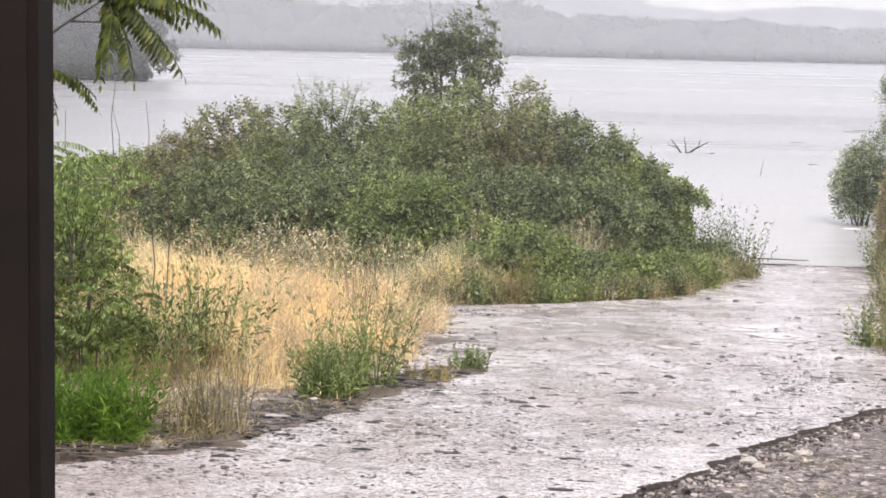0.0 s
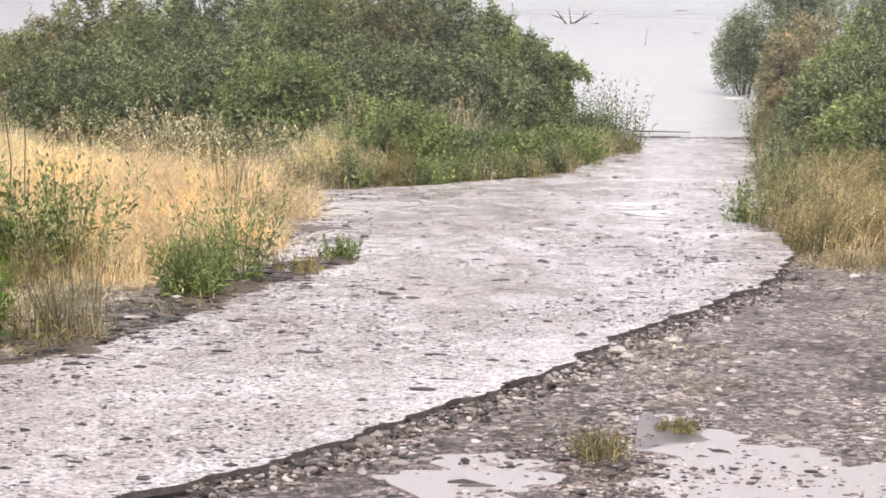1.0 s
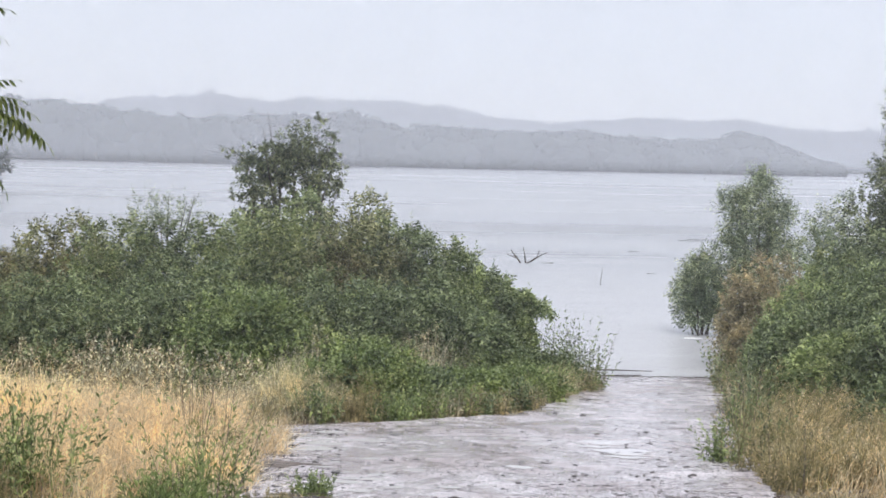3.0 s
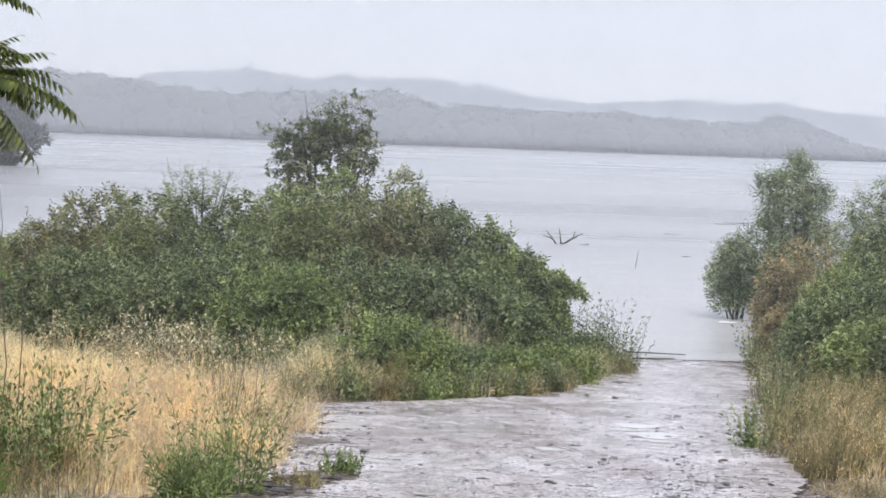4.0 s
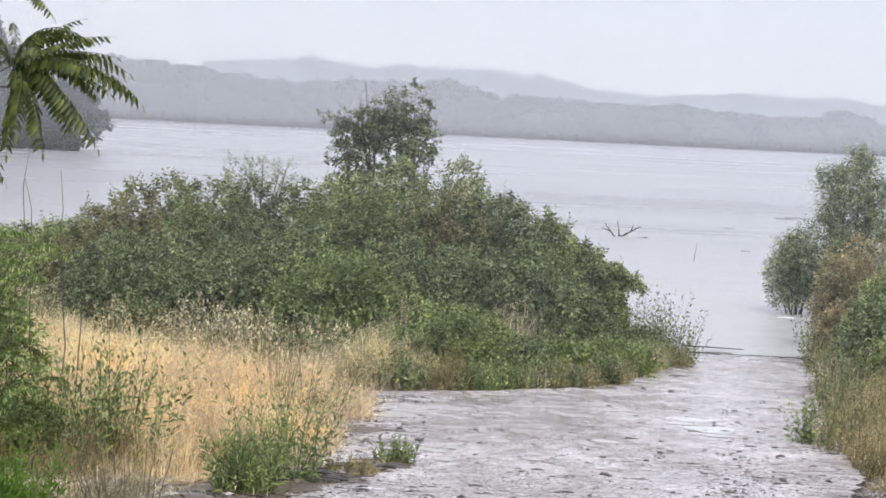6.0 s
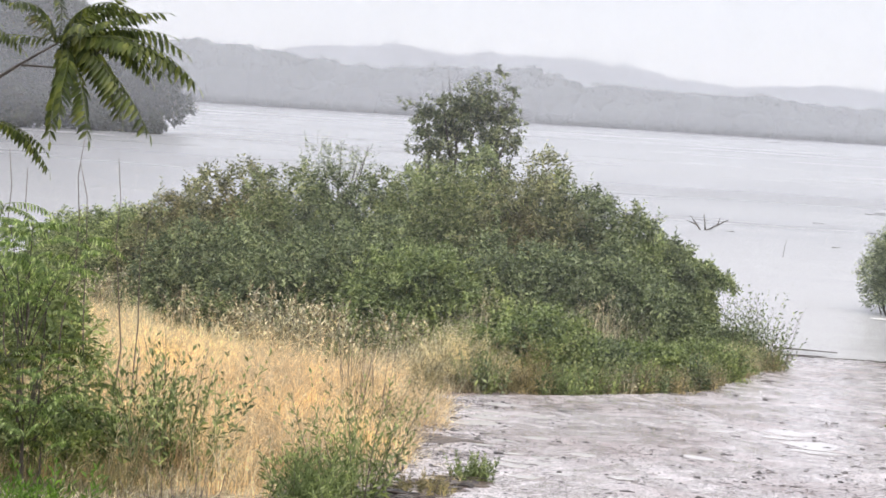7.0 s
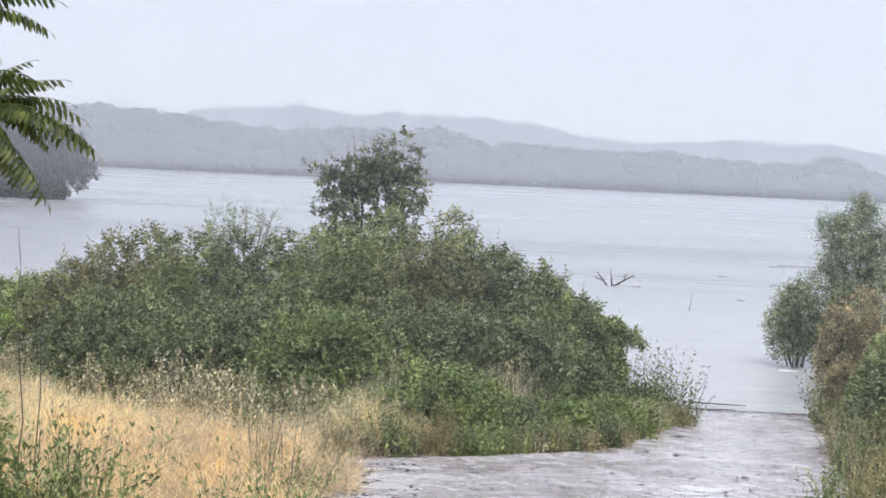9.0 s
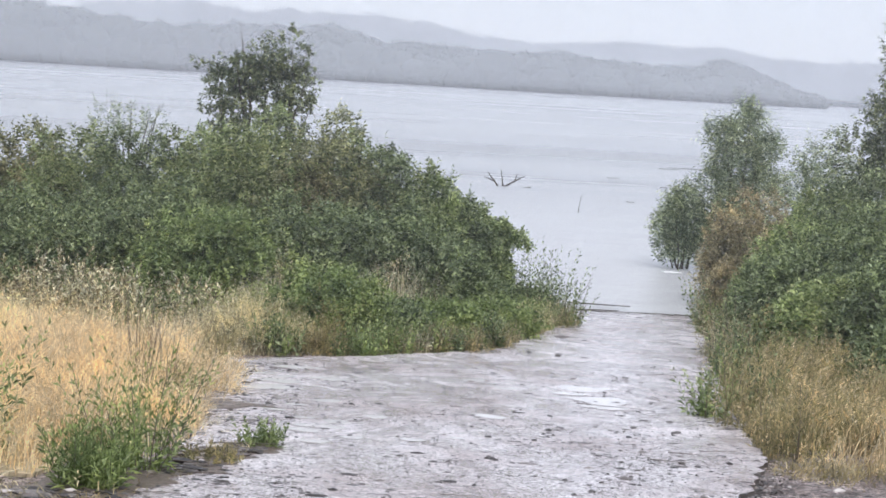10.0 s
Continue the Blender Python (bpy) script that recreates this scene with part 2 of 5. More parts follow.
SOIL, ROAD, WATER, MIST = ground_material(), road_material(), water_material(), mist_material()
STONE = plain("wet_stone", (0.09, 0.08, 0.078), 0.35, 0, 0.5, 30)
PALE_STONE = plain("pale_stone", (0.5, 0.45, 0.4), 0.4, 0, 0.3, 30)
POST_PAINT = plain("dark_painted_steel", (0.012, 0.0075, 0.006), 0.8, 0, 0.3, 9, 0.001)
POST_PAINT.node_tree.nodes["Principled BSDF"].inputs["Specular IOR Level"].default_value = 0.25
FAR_WOOD = plain("far_wood", (0.05, 0.06, 0.046), 0.85, 0, 0.3, 0.05, 0.1)
FOAM = plain("foam", (0.8, 0.8, 0.8), 0.7, 0, 0.1, 6)
PUDDLE, _pn, _pl, _pb = material("puddle_water")
_pb.inputs["Base Color"].default_value = (0.5, 0.455, 0.46, 1)
_pb.inputs["Roughness"].default_value = 0.12
bump(_pn, _pl, _pb, tex_noise(_pn, _pl, 45, 4, 0.7, _pn.new("ShaderNodeTexCoord").outputs["Object"]), 0.35, 0.01)

# ================= mesh kit =================
rng = np.random.default_rng(7)


def ground_z(x, y):
    """The lie of the land: a plain ramp that runs down into the lake."""
    return 2.55 - 0.0708 * y


def mesh_object(name, verts, faces, mat, parent=None, label="", smooth=False):
    me = bpy.data.meshes.new(name)
    me.from_pydata(np.asarray(verts, float).tolist(), [], [f if isinstance(f, (list, tuple)) else f.tolist() for f in faces])
    me.materials.append(mat)
    if smooth:
        me.polygons.foreach_set("use_smooth", [True] * len(me.polygons))
    ob = new(name, me)
    ob.parent = parent
    return tagged(ob, label)


def part(name, bm, mat, parent=None, label="", smooth=False):
    me = bpy.data.meshes.new(name)
    bm.to_mesh(me)
    bm.free()
    me.materials.append(mat)
    if smooth:
        me.polygons.foreach_set("use_smooth", [True] * len(me.polygons))
    ob = new(name, me)
    ob.parent = parent
    return tagged(ob, label)


def thing(name, at, label, category, group="", kind=""):
    e = new(name)
    e.location = at
    e.empty_display_size = 0.1
    return tagged(e, label, category, group, kind)


def unit(v):
    return v / np.maximum(np.linalg.norm(v, axis=-1, keepdims=True), 1e-9)


def leaf_cards(P, D, L, W, fold=0.25, droop=0.15):
    """A leaf at each point: a folded blade of two faces along D."""
    n = len(P)
    D = unit(D)
    S = unit(np.cross(D, rng.normal(size=(n, 3)) * 0.65 + np.array([0, 0, 0.9])))
    N = np.cross(S, D)
    N = N * np.where(N[:, 2:] < 0, -1.0, 1.0)
    L, W = np.broadcast_to(L, n)[:, None], np.broadcast_to(W, n)[:, None]
    mid = P + D * L * 0.48
    tip = P + D * L - np.array([0, 0, 1]) * L * droop
    V = np.stack([P, mid + S * W / 2 + N * W * fold, tip, mid - S * W / 2 + N * W * fold], 1).reshape(-1, 3)
    i = np.arange(n)[:, None] * 4
    F = np.concatenate([i + [0, 1, 2], i + [0, 2, 3]])
    return V, F


def shoots(P, D, length, count, L, W, spread=0.9):
    """Leafy shoots: leaves set round and along a twig at each point."""
    n = len(P)
    D = unit(D)
    length = np.broadcast_to(length, n)
    s = (np.arange(count) + 0.6) / count
    s = np.broadcast_to(s, (n, count)) + rng.uniform(-0.06, 0.06, (n, count))
    A = unit(np.cross(D, rng.normal(size=(n, 3))))
    B = np.cross(D, A)
    ang = np.arange(count) * 2.4 + rng.uniform(0, 6.28, (n, 1))
    rad = np.cos(ang)[..., None] * A[:, None] + np.sin(ang)[..., None] * B[:, None]
    base = P[:, None] + D[:, None] * (s * length[:, None])[..., None]
    way = D[:, None] * (0.45 + 0.7 * s[..., None] ** 2) + rad * spread + rng.normal(size=(n, count, 3)) * 0.2
    size = (1.1 - 0.45 * s) * rng.uniform(0.7, 1.25, (n, count))
    return leaf_cards(base.reshape(-1, 3), way.reshape(-1, 3), (size * L).ravel(), (size * W).ravel())


def join(parts):
    V, F, o = [], [], 0
    for v, f in parts:
        V.append(v)
        F.append(f + o)
        o += len(v)
    return np.concatenate(V), np.concatenate(F)


def tube(path, r0, r1, sides=6):
    """Verts and quads of a tapered tube along a path."""
    path = np.asarray(path, float)
    n = len(path)
    T = unit(np.gradient(path, axis=0))
    ref = np.array([0.31, 0.87, 0.38])
    A = unit(np.cross(T, ref))
    B = np.cross(T, A)
    r = np.linspace(r0, r1, n)[:, None, None]
    a = np.linspace(0, 2 * np.pi, sides, endpoint=False)
    V = (path[:, None] + r * (np.cos(a)[None, :, None] * A[:, None] + np.sin(a)[None, :, None] * B[:, None])).reshape(-1, 3)
    F = []
    for i in range(n - 1):
        for j in range(sides):
            k = (j + 1) % sides
            F.append([i * sides + j, i * sides + k, (i + 1) * sides + k, (i + 1) * sides + j])
    F.append(list(range(sides))[::-1])
    F.append([(n - 1) * sides + j for j in range(sides)])
    return V, F


def wander(a, b, n=6, wob=0.08, sag=0.0):
    a, b = np.asarray(a, float), np.asarray(b, float)
    t = np.linspace(0, 1, n)[:, None]
    d = np.linalg.norm(b - a)
    p = a + (b - a) * t + np.cumsum(rng.normal(size=(n, 3)), 0) * wob * d / n * t ** 0.5
    p[:, 2] -= sag * d * (t[:, 0] * (1 - t[:, 0])) * 4 * -1
    return p


def blob_points(blobs, n, inner=0.3):
    """Points in the outer shell of a crown of lumps, with the way outwards; none deep inside another lump."""
    B = np.array(blobs, float)
    w = B[:, 3] * B[:, 5]
    m = int(n * 2.6) + 8
    k = rng.choice(len(B), m, p=w / w.sum())
    d = unit(rng.normal(size=(m, 3)))
    d[:, 2] = np.where(d[:, 2] < -0.7, -d[:, 2], d[:, 2])
    r = 1 - inner * rng.random(m) ** 1.5
    bulge = 1 + 0.1 * np.sin(d[:, 0] * 7 + k) + 0.1 * np.sin(d[:, 2] * 9 + d[:, 1] * 6 + 2 * k)
    P = B[k, :3] + d * B[k, 3:] * (r * bulge)[:, None]
    q = np.linalg.norm((P[:, None] - B[None, :, :3]) / B[None, :, 3:], axis=-1)
    q[np.arange(m), k] = 9
    keep = np.flatnonzero(q.min(1) > 0.72)[:n]
    return P[keep], d[keep]


def lumpy(blobs, k=17, size=0.32):
    """Break each big lump into a cluster of smaller ones for an uneven crown."""
    out = []
    for x, y, z, rx, ry, rz in blobs:
        out.append((x, y, z, rx * 0.66, ry * 0.66, rz * 0.66))
        for i in range(k):
            t = (i + 0.5) / k
            el, az = 1 - 1.7 * t, i * 2.399 + rng.uniform(0, 1)
            c = math.sqrt(max(0, 1 - el * el))
            f = rng.uniform(0.66, 0.98)
            s_ = size * rng.uniform(0.7, 1.25)
            out.append((x + rx * c * math.cos(az) * f, y + ry * c * math.sin(az) * f, z + rz * el * f, rx * s_, ry * s_, rz * s_))
    return out


def shrub(name, base, blobs, mat, label, category="shrub", group="", n=1100, shoot=0.26, leaves=9, L=0.115, W=0.046, up=0.65, stems=5, whips=60, spread=1.0, broken=True):
    """A shrub or tree: bent stems from the foot into each lump, and a crown of leafy shoots with an uneven top."""
    at = Vector((base[0], base[1], ground_z(*base)))
    if at.z < -0.4:
        at.z = -0.4
    e = thing(name, at, label, category, group)
    o = np.array(at)
    if broken:
        blobs = lumpy(blobs)
    n = int(n * 1.5)
    P, d = blob_points(blobs, n)
    n = len(P)
    D = d * 0.7 + np.array([0, 0, up]) + rng.normal(size=d.shape) * 0.35
    made = [shoots(P, D, rng.uniform(0.6, 1.2, n) * shoot, leaves, L, W, spread)]
    Q, q = blob_points(blobs, whips, 0.12)
    keep = q[:, 2] > 0.15
    Q, q = Q[keep], q[keep]
    if len(Q):
        made.append(shoots(Q, q * 0.4 + np.array([0, 0, 1.0]) + rng.normal(size=q.shape) * 0.25, rng.uniform(1.0, 2.2, len(Q)) * shoot, leaves + 4, L * 0.9, W * 0.75, spread * 0.7))
    V, F = join(made)
    mesh_object("crown", V - o, F, mat, e)
    for i in range(stems):
        b = blobs[(i * (10 if broken else 3)) % len(blobs)]
        foot = np.array([rng.uniform(-0.15, 0.15), rng.uniform(-0.15, 0.15), -0.06])
        top = np.array(b[:3]) + np.array([rng.uniform(-0.5, 0.5) * b[3], rng.uniform(-0.5, 0.5) * b[4], rng.uniform(0, 0.6) * b[5]]) - o
        h = max(top[2], 0.3)
        v, f = tube(wander(foot, top, 7, 0.12), 0.014 * h + 0.008, 0.006)
        mesh_object("stem", v, f, BARK, e, smooth=True)
    return e


def blades(P, height, lean, width, bend=0.35):
    """Grass blades: narrow strips, bent over at the top."""
    n = len(P)
    a = rng.uniform(0, 6.283, n)
    S = np.stack([np.cos(a), np.sin(a), 0 * a], -1)
    b = rng.uniform(0, 6.283, n)
    Ldir = (np.stack([np.cos(b), np.sin(b), 0 * b], -1) + np.array([0.25, -0.15, 0])) * (lean * rng.uniform(0.2, 1.3, n))[:, None]
    h = np.broadcast_to(height, n)[:, None]
    w = np.broadcast_to(width, n)[:, None] / 2
    up = np.array([0, 0, 1.0])
    mid = P + up * h * 0.55 + Ldir * h * 0.4
    tip = P + up * h * (1 - bend * 0.3) + Ldir * h * (1.0 + bend)
    V = np.stack([P - S * w, P + S * w, mid + S * w * 0.8, mid - S * w * 0.8, tip], 1).reshape(-1, 3)
    i = np.arange(n)[:, None] * 5
    return V, np.concatenate([i + [0, 1, 2], i + [0, 2, 3], i + [3, 2, 4]])


def in_poly(P, poly):
    x, y = P[:, 0], P[:, 1]
    c = np.zeros(len(P), bool)
    j = len(poly) - 1
    for i in range(len(poly)):
        xi, yi = poly[i]
        xj, yj = poly[j]
        hit = ((yi > y) != (yj > y)) & (x < (xj - xi) * (y - yi) / (yj - yi + 1e-12) + xi)
        c ^= hit
        j = i
    return c


def border(P, poly):
    """How far each point lies from the outline."""
    best = np.full(len(P), 1e9)
    for i in range(len(poly)):
        a, b = np.array(poly[i]), np.array(poly[(i + 1) % len(poly)])
        t = np.clip(((P[:, :2] - a) @ (b - a)) / ((b - a) @ (b - a)), 0, 1)
        best = np.minimum(best, np.linalg.norm(P[:, :2] - a - t[:, None] * (b - a), axis=1))
    return best


def scatter(poly, n, patchy=0.0, scale=0.8):
    p = np.array(poly)
    lo, hi = p.min(0), p.max(0)
    Q = rng.uniform(lo, hi, (n * 6, 2))
    Q = Q[in_poly(Q, poly)]
    if patchy:
        f = np.array([noise.noise((x * scale, y * scale, 3.7)) for x, y in Q])
        Q = Q[rng.random(len(Q)) < np.clip(0.5 + f * patchy * 2, 0.04, 1)]
    Q = Q[:n]
    return np.column_stack([Q, ground_z(Q[:, 0], Q[:, 1]) - 0.01])


def grass(name, poly, n, height, mat, label, lean=0.25, width=0.009, heads=0.0, patchy=0.3, category="grass", fade=0.7, head=(0.05, 0.011), lift=0.0):
    P = scatter(poly, n, patchy) + np.array([0, 0, lift])
    f = np.array([noise.noise((x * 1.7, y * 1.7, 1.3)) + 0.6 * noise.noise((x * 5, y * 5, 8.3)) for x, y, _ in P])
    h = rng.uniform(0.4, 1.1, len(P)) * height * np.clip(0.9 + 0.75 * f, 0.35, 1.5)
    h = h * np.clip(0.3 + border(P, poly) / fade, 0.3, 1.0)
    e = [blades(P, h, lean, width)]
    if heads:
        k = rng.random(len(P)) < heads
        T = P[k] + np.array([0, 0, 1.0]) * h[k][:, None] * 0.85
        T[:, :2] += rng.normal(size=(len(T), 2)) * 0.06 * height
        e.append(blades(P[k], h[k] * 1.02, 0.06, width * 0.8))
        e.append(shoots(T, np.tile([0, 0, 1.0], (len(T), 1)) + rng.normal(size=T.shape) * 0.25, 0.17, 7, head[0], head[1], 0.4))
    V, F = join(e)
    return tagged(mesh_object(name, V, F, mat), label, category, kind="stuff")


def lump(r, seed, sub=2, squash=(1, 1, 1), rough=0.25):
    bm = bmesh.new()
    bmesh.ops.create_icosphere(bm, subdivisions=sub, radius=1)
    for v in bm.verts:
        k = 1 + rough * noise.noise(v.co * 1.7 + Vector((seed * 3.1, seed, -seed)))
        v.co = Vector((v.co.x * squash[0], v.co.y * squash[1], v.co.z * squash[2])) * (r * k)
    return bm


# ================= ground, road, lake =================
def make_ground():
    xs = np.concatenate([[-2500, -900, -300, -120], np.arange(-60, 61, 3.0), [120, 300, 900, 2500]])
    ys = np.concatenate([[-2500, -900, -300, -100, -40], np.arange(-20, 80, 3.0), [120, 300, 900, 2500]])
    X, Y = np.meshgrid(xs, ys)
    Z = np.clip(2.55 - 0.0708 * np.clip(Y, -20, 90), -4, 4)
    V = np.stack([X, Y, Z], -1).reshape(-1, 3)
    nx = len(xs)
    F = [[j * nx + i, j * nx + i + 1, (j + 1) * nx + i + 1, (j + 1) * nx + i] for j in range(len(ys) - 1) for i in range(nx - 1)]
    tagged(mesh_object("ground", V, F, SOIL), "dark wet gravelly soil sloping down to the lake", "ground", kind="structure")


def ragged(poly, step=0.12, amp=0.05, seed=0.0):
    out = []
    for i in range(len(poly)):
        a, b = Vector((*poly[i], 0)), Vector((*poly[(i + 1) % len(poly)], 0))
        k = max(1, int((b - a).length / step))
        side = Vector((-(b - a).y, (b - a).x, 0)).normalized()
        for j in range(k):
            p = a.lerp(b, j / k)
            out.append(p + side * amp * (noise.noise(p * 3.1 + Vector((0, 0, seed))) + 0.6 * noise.noise(p * 9.0 + Vector((0, 0, seed)))))
    return out


def slab(name, poly, top, thick, mat, label, category, amp=0.05, step=0.12, kind="structure", seed=0.0, side=None):
    """A flat slab with a broken outline that lies on the slope."""
    bm = bmesh.new()
    vs = [bm.verts.new((p.x, p.y, ground_z(p.x, p.y) + top)) for p in ragged(poly, step, amp, seed)]
    f = bm.faces.new(vs)
    if f.normal.z < 0:
        f.normal_flip()
    bm.normal_update()
    g = bmesh.ops.extrude_face_region(bm, geom=[f])
    for v in [x for x in g["geom"] if isinstance(x, bmesh.types.BMVert)]:
        v.co.z -= thick
    bmesh.ops.triangulate(bm, faces=[x for x in bm.faces if len(x.verts) > 4])
    bmesh.ops.recalc_face_normals(bm, faces=bm.faces)
    for x in bm.faces:
        x.material_index = int(side is not None and abs(x.normal.z) < 0.5)
    ob = part(name, bm, mat)
    if side is not None:
        ob.data.materials.append(side)
    return tagged(ob, label, category, kind=kind)


make_ground()
CRACK = [(2.76, 14.79), (2.36, 13.33), (1.75, 12.12), (1.37, 11.27), (0.92, 10.51), (0.76, 9.96), (0.58, 9.45), (0.37, 8.98), (0.04, 8.39), (-0.25, 7.92), (-0.52, 7.43), (-0.75, 6.99), (-1.02, 6.59), (-1.28, 6.26), (-2.4, 4.6), (-4.0, 2.5)]
LEFT_EDGE = [(-6.5, 2.5), (-4.6, 7.2), (-3.0, 9.0), (-2.66, 9.6), (-2.4, 10.27), (-2.49, 11.55), (-2.25, 12.4), (-1.8, 13.11), (-2.07, 14.19), (-2.2, 16.7), (-2.42, 17.6), (-2.75, 21.35), (-2.05, 22.06), (-0.99, 22.97), (-0.03, 24.13), (0.85, 25.36), (2.37, 32.51), (2.5, 37.5)]
# side faces coloured darker than grey concrete for the shade in the crack
EDGE = plain("broken_concrete_edge", (0.11, 0.092, 0.082), 0.6, 0, 0.6, 40, 0.02)
slab("road", LEFT_EDGE + [(5.3, 37.5), (5.05, 34.98), (3.78, 23.74), (3.12, 18.28), (2.95, 15.66)] + CRACK, 0.045, 0.09, ROAD, "pale wet worn concrete ramp with grit and broken edge", "road", 0.09, 0.06, side=EDGE)
slab("puddle", [(0.95, 8.3), (1.28, 8.0), (1.53, 7.56), (2.2, 7.05), (3.4, 6.7), (3.2, 5.2), (1.2, 5.4), (0.98, 6.7), (1.15, 7.3)], 0.005, 0.008, PUDDLE, "shallow pale rain puddle on gravel", "puddle", 0.34, 0.03, "", 2.0)
slab("puddle", [(0.06, 7.15), (0.43, 6.98), (0.5, 6.5), (0.2, 5.9), (-0.5, 5.9), (-0.15, 6.5)], 0.005, 0.008, PUDDLE, "small pale rain puddle beside the broken edge", "puddle", 0.34, 0.03, "", 5.0)
# near-white colour stands for the sheen of water on the ramp
PALE_SHEEN = plain("painted_wet_sheen", (0.86, 0.83, 0.84), 0.16, 0, 0.12, 14)


def sheen_patches(poly, count, lo, hi, seed):
    """Bright wet film put into the colour: ragged pale patches, long across the ramp."""
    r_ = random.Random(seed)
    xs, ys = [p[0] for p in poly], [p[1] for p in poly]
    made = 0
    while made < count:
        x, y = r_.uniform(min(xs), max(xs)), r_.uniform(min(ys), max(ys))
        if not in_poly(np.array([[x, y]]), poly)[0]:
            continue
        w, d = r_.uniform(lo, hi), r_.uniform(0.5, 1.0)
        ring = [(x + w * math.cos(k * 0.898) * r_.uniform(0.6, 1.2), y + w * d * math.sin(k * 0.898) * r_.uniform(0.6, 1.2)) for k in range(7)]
        slab("sheen_patch", ring, 0.049 + 0.0004 * made, 0.003, PALE_SHEEN, "pale patch on wet concrete with the water's sheen in its colour", "patch", w * 0.5, 0.04, seed=seed + made)
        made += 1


sheen_patches([(1.3, 19.9), (1.55, 20.6), (2.0, 20.5), (2.05, 19.7), (2.4, 19.0), (2.35, 18.6), (1.75, 18.5), (1.6, 19.2)], 12, 0.12, 0.34, 8)
sheen_patches([(-2.3, 20.6), (-1.7, 21.2), (-1.2, 20.4), (-1.5, 18.6), (-2.1, 18.2)], 12, 0.12, 0.36, 9)
sheen_patches([(-1.9, 18.0), (0.6, 17.4), (0.8, 14.6), (-1.2, 14.4)], 16, 0.06, 0.22, 12)
sheen_patches([(0.3, 21.0), (1.1, 21.0), (1.1, 19.8), (0.4, 19.8)], 6, 0.08, 0.22, 14)


def make_water():
    xs, ys = [-2600, -300, -60, 0, 60, 300, 2600], [33, 60, 120, 300, 700, 2600]
    V = [(x, y, 0.06) for y in ys for x in xs]
    nx = len(xs)
    F = [[j * nx + i, j * nx + i + 1, (j + 1) * nx + i + 1, (j + 1) * nx + i] for j in range(len(ys) - 1) for i in range(nx - 1)]
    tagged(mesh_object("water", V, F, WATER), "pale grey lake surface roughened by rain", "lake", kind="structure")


make_water()


# ================= far shore and mist =================
def far_shore(name, y, x0, x1, top, seed, label, profile):
    """A far bank: a belt of rounded tree crowns of uneven height, several rows deep."""
    parts = []
    ico = bmesh.new()
    bmesh.ops.create_icosphere(ico, subdivisions=2, radius=1)
    iv = np.array([v.co[:] for v in ico.verts])
    fi = np.array([[v.index for v in f.verts] for f in ico.faces])
    ico.free()
    for row in range(3):
        x = x0
        while x < x1:
            wide = np.interp((x - x0) / (x1 - x0), *profile)
            swell = noise.noise((x / (top * 2.6), seed, row * 0.3))
            h = top * wide * (0.86 + 0.3 * swell + 0.22 * noise.noise((x / (top * 0.9), seed + 4, row))) * rng.uniform(0.9, 1.04) * (0.86 + 0.07 * row)
            r = top * rng.uniform(0.14, 0.42)
            for q_, k in ((0.0, 1.0), (-0.7, 0.62), (0.65, 0.68), (0.2, 0.8)):
                rr = r * k * rng.uniform(0.8, 1.1)
                wob = 1 + 0.05 * rng.normal(size=(len(iv), 1))
                parts.append((iv * wob * [rr, rr, rr * 0.8] + [x + r * q_, y + row * top * 0.8 + rng.uniform(-0.4, 0.4) * r, max(h * (0.78 + 0.22 * k) - rr * 0.8, 0.5)], fi))
                d_ = unit(rng.normal(size=(26, 3)) + [0, -0.2, 0.6])
                tuft = np.array([x + r * q_, y + row * top * 0.8, max(h * (0.78 + 0.22 * k) - rr * 0.8, 0.5)]) + d_ * [rr, rr, rr * 0.8]
                parts.append(leaf_cards(tuft, d_ + rng.normal(size=d_.shape) * 0.5, top * rng.uniform(0.04, 0.1, 26), top * 0.05))
            parts.append((iv * [r * 1.1, r, h * 0.45] + [x, y + row * top * 0.8, h * 0.36], fi))
            x += r * rng.uniform(0.7, 1.3)
    V, F = join(parts)
    tagged(mesh_object(name, V, F, FAR_WOOD), label, "far shore", kind="structure")


far_shore("backdrop_near_bank", 640, -420, 132, 24.5, 1.0, "grey wooded far bank dissolving in rain mist", ((0, 0.4, 0.6, 0.68, 0.8, 0.95, 1.0), (1.1, 1.05, 0.98, 0.74, 0.63, 0.58, 0.15)))
far_shore("backdrop_far_bank", 1000, -700, 420, 42, 6.0, "pale wooded hills beyond the lake in mist", ((0, 0.45, 0.7, 0.85, 1.0), (1.0, 0.95, 0.86, 0.7, 0.4)))


def mist(y, height, density, z=0.02):
    w = max(200.0, y * 1.3)
    bm = bmesh.new()
    for a in (-1, -0.5, 0, 0.5, 1):
        for up in (0.0, 1.0):
            bm.verts.new((a * w, -0.12 * w * a * a, up * height))
    bm.verts.ensure_lookup_table()
    for i in range(4):
        bm.faces.new([bm.verts[j] for j in (2 * i, 2 * i + 2, 2 * i + 3, 2 * i + 1)])
    ob = part("mist", bm, MIST)
    ob.location, ob.color = (0, y, z), (1, 1, 1, density)
    tagged(ob, "thin grey curtain of drifting rain mist", "mist", kind="stuff")


for y, h, d in ((82, 60, 0.13), (118, 70, 0.14), (190, 90, 0.17), (260, 140, 0.16), (420, 220, 0.16), (600, 300, 0.1), (850, 420, 0.62)):
    mist(y, h, d)
for y, d in ((12.6, 0.014), (19.0, 0.05)):
    mist(y, 40, d, ground_z(0, y) - 1.0)


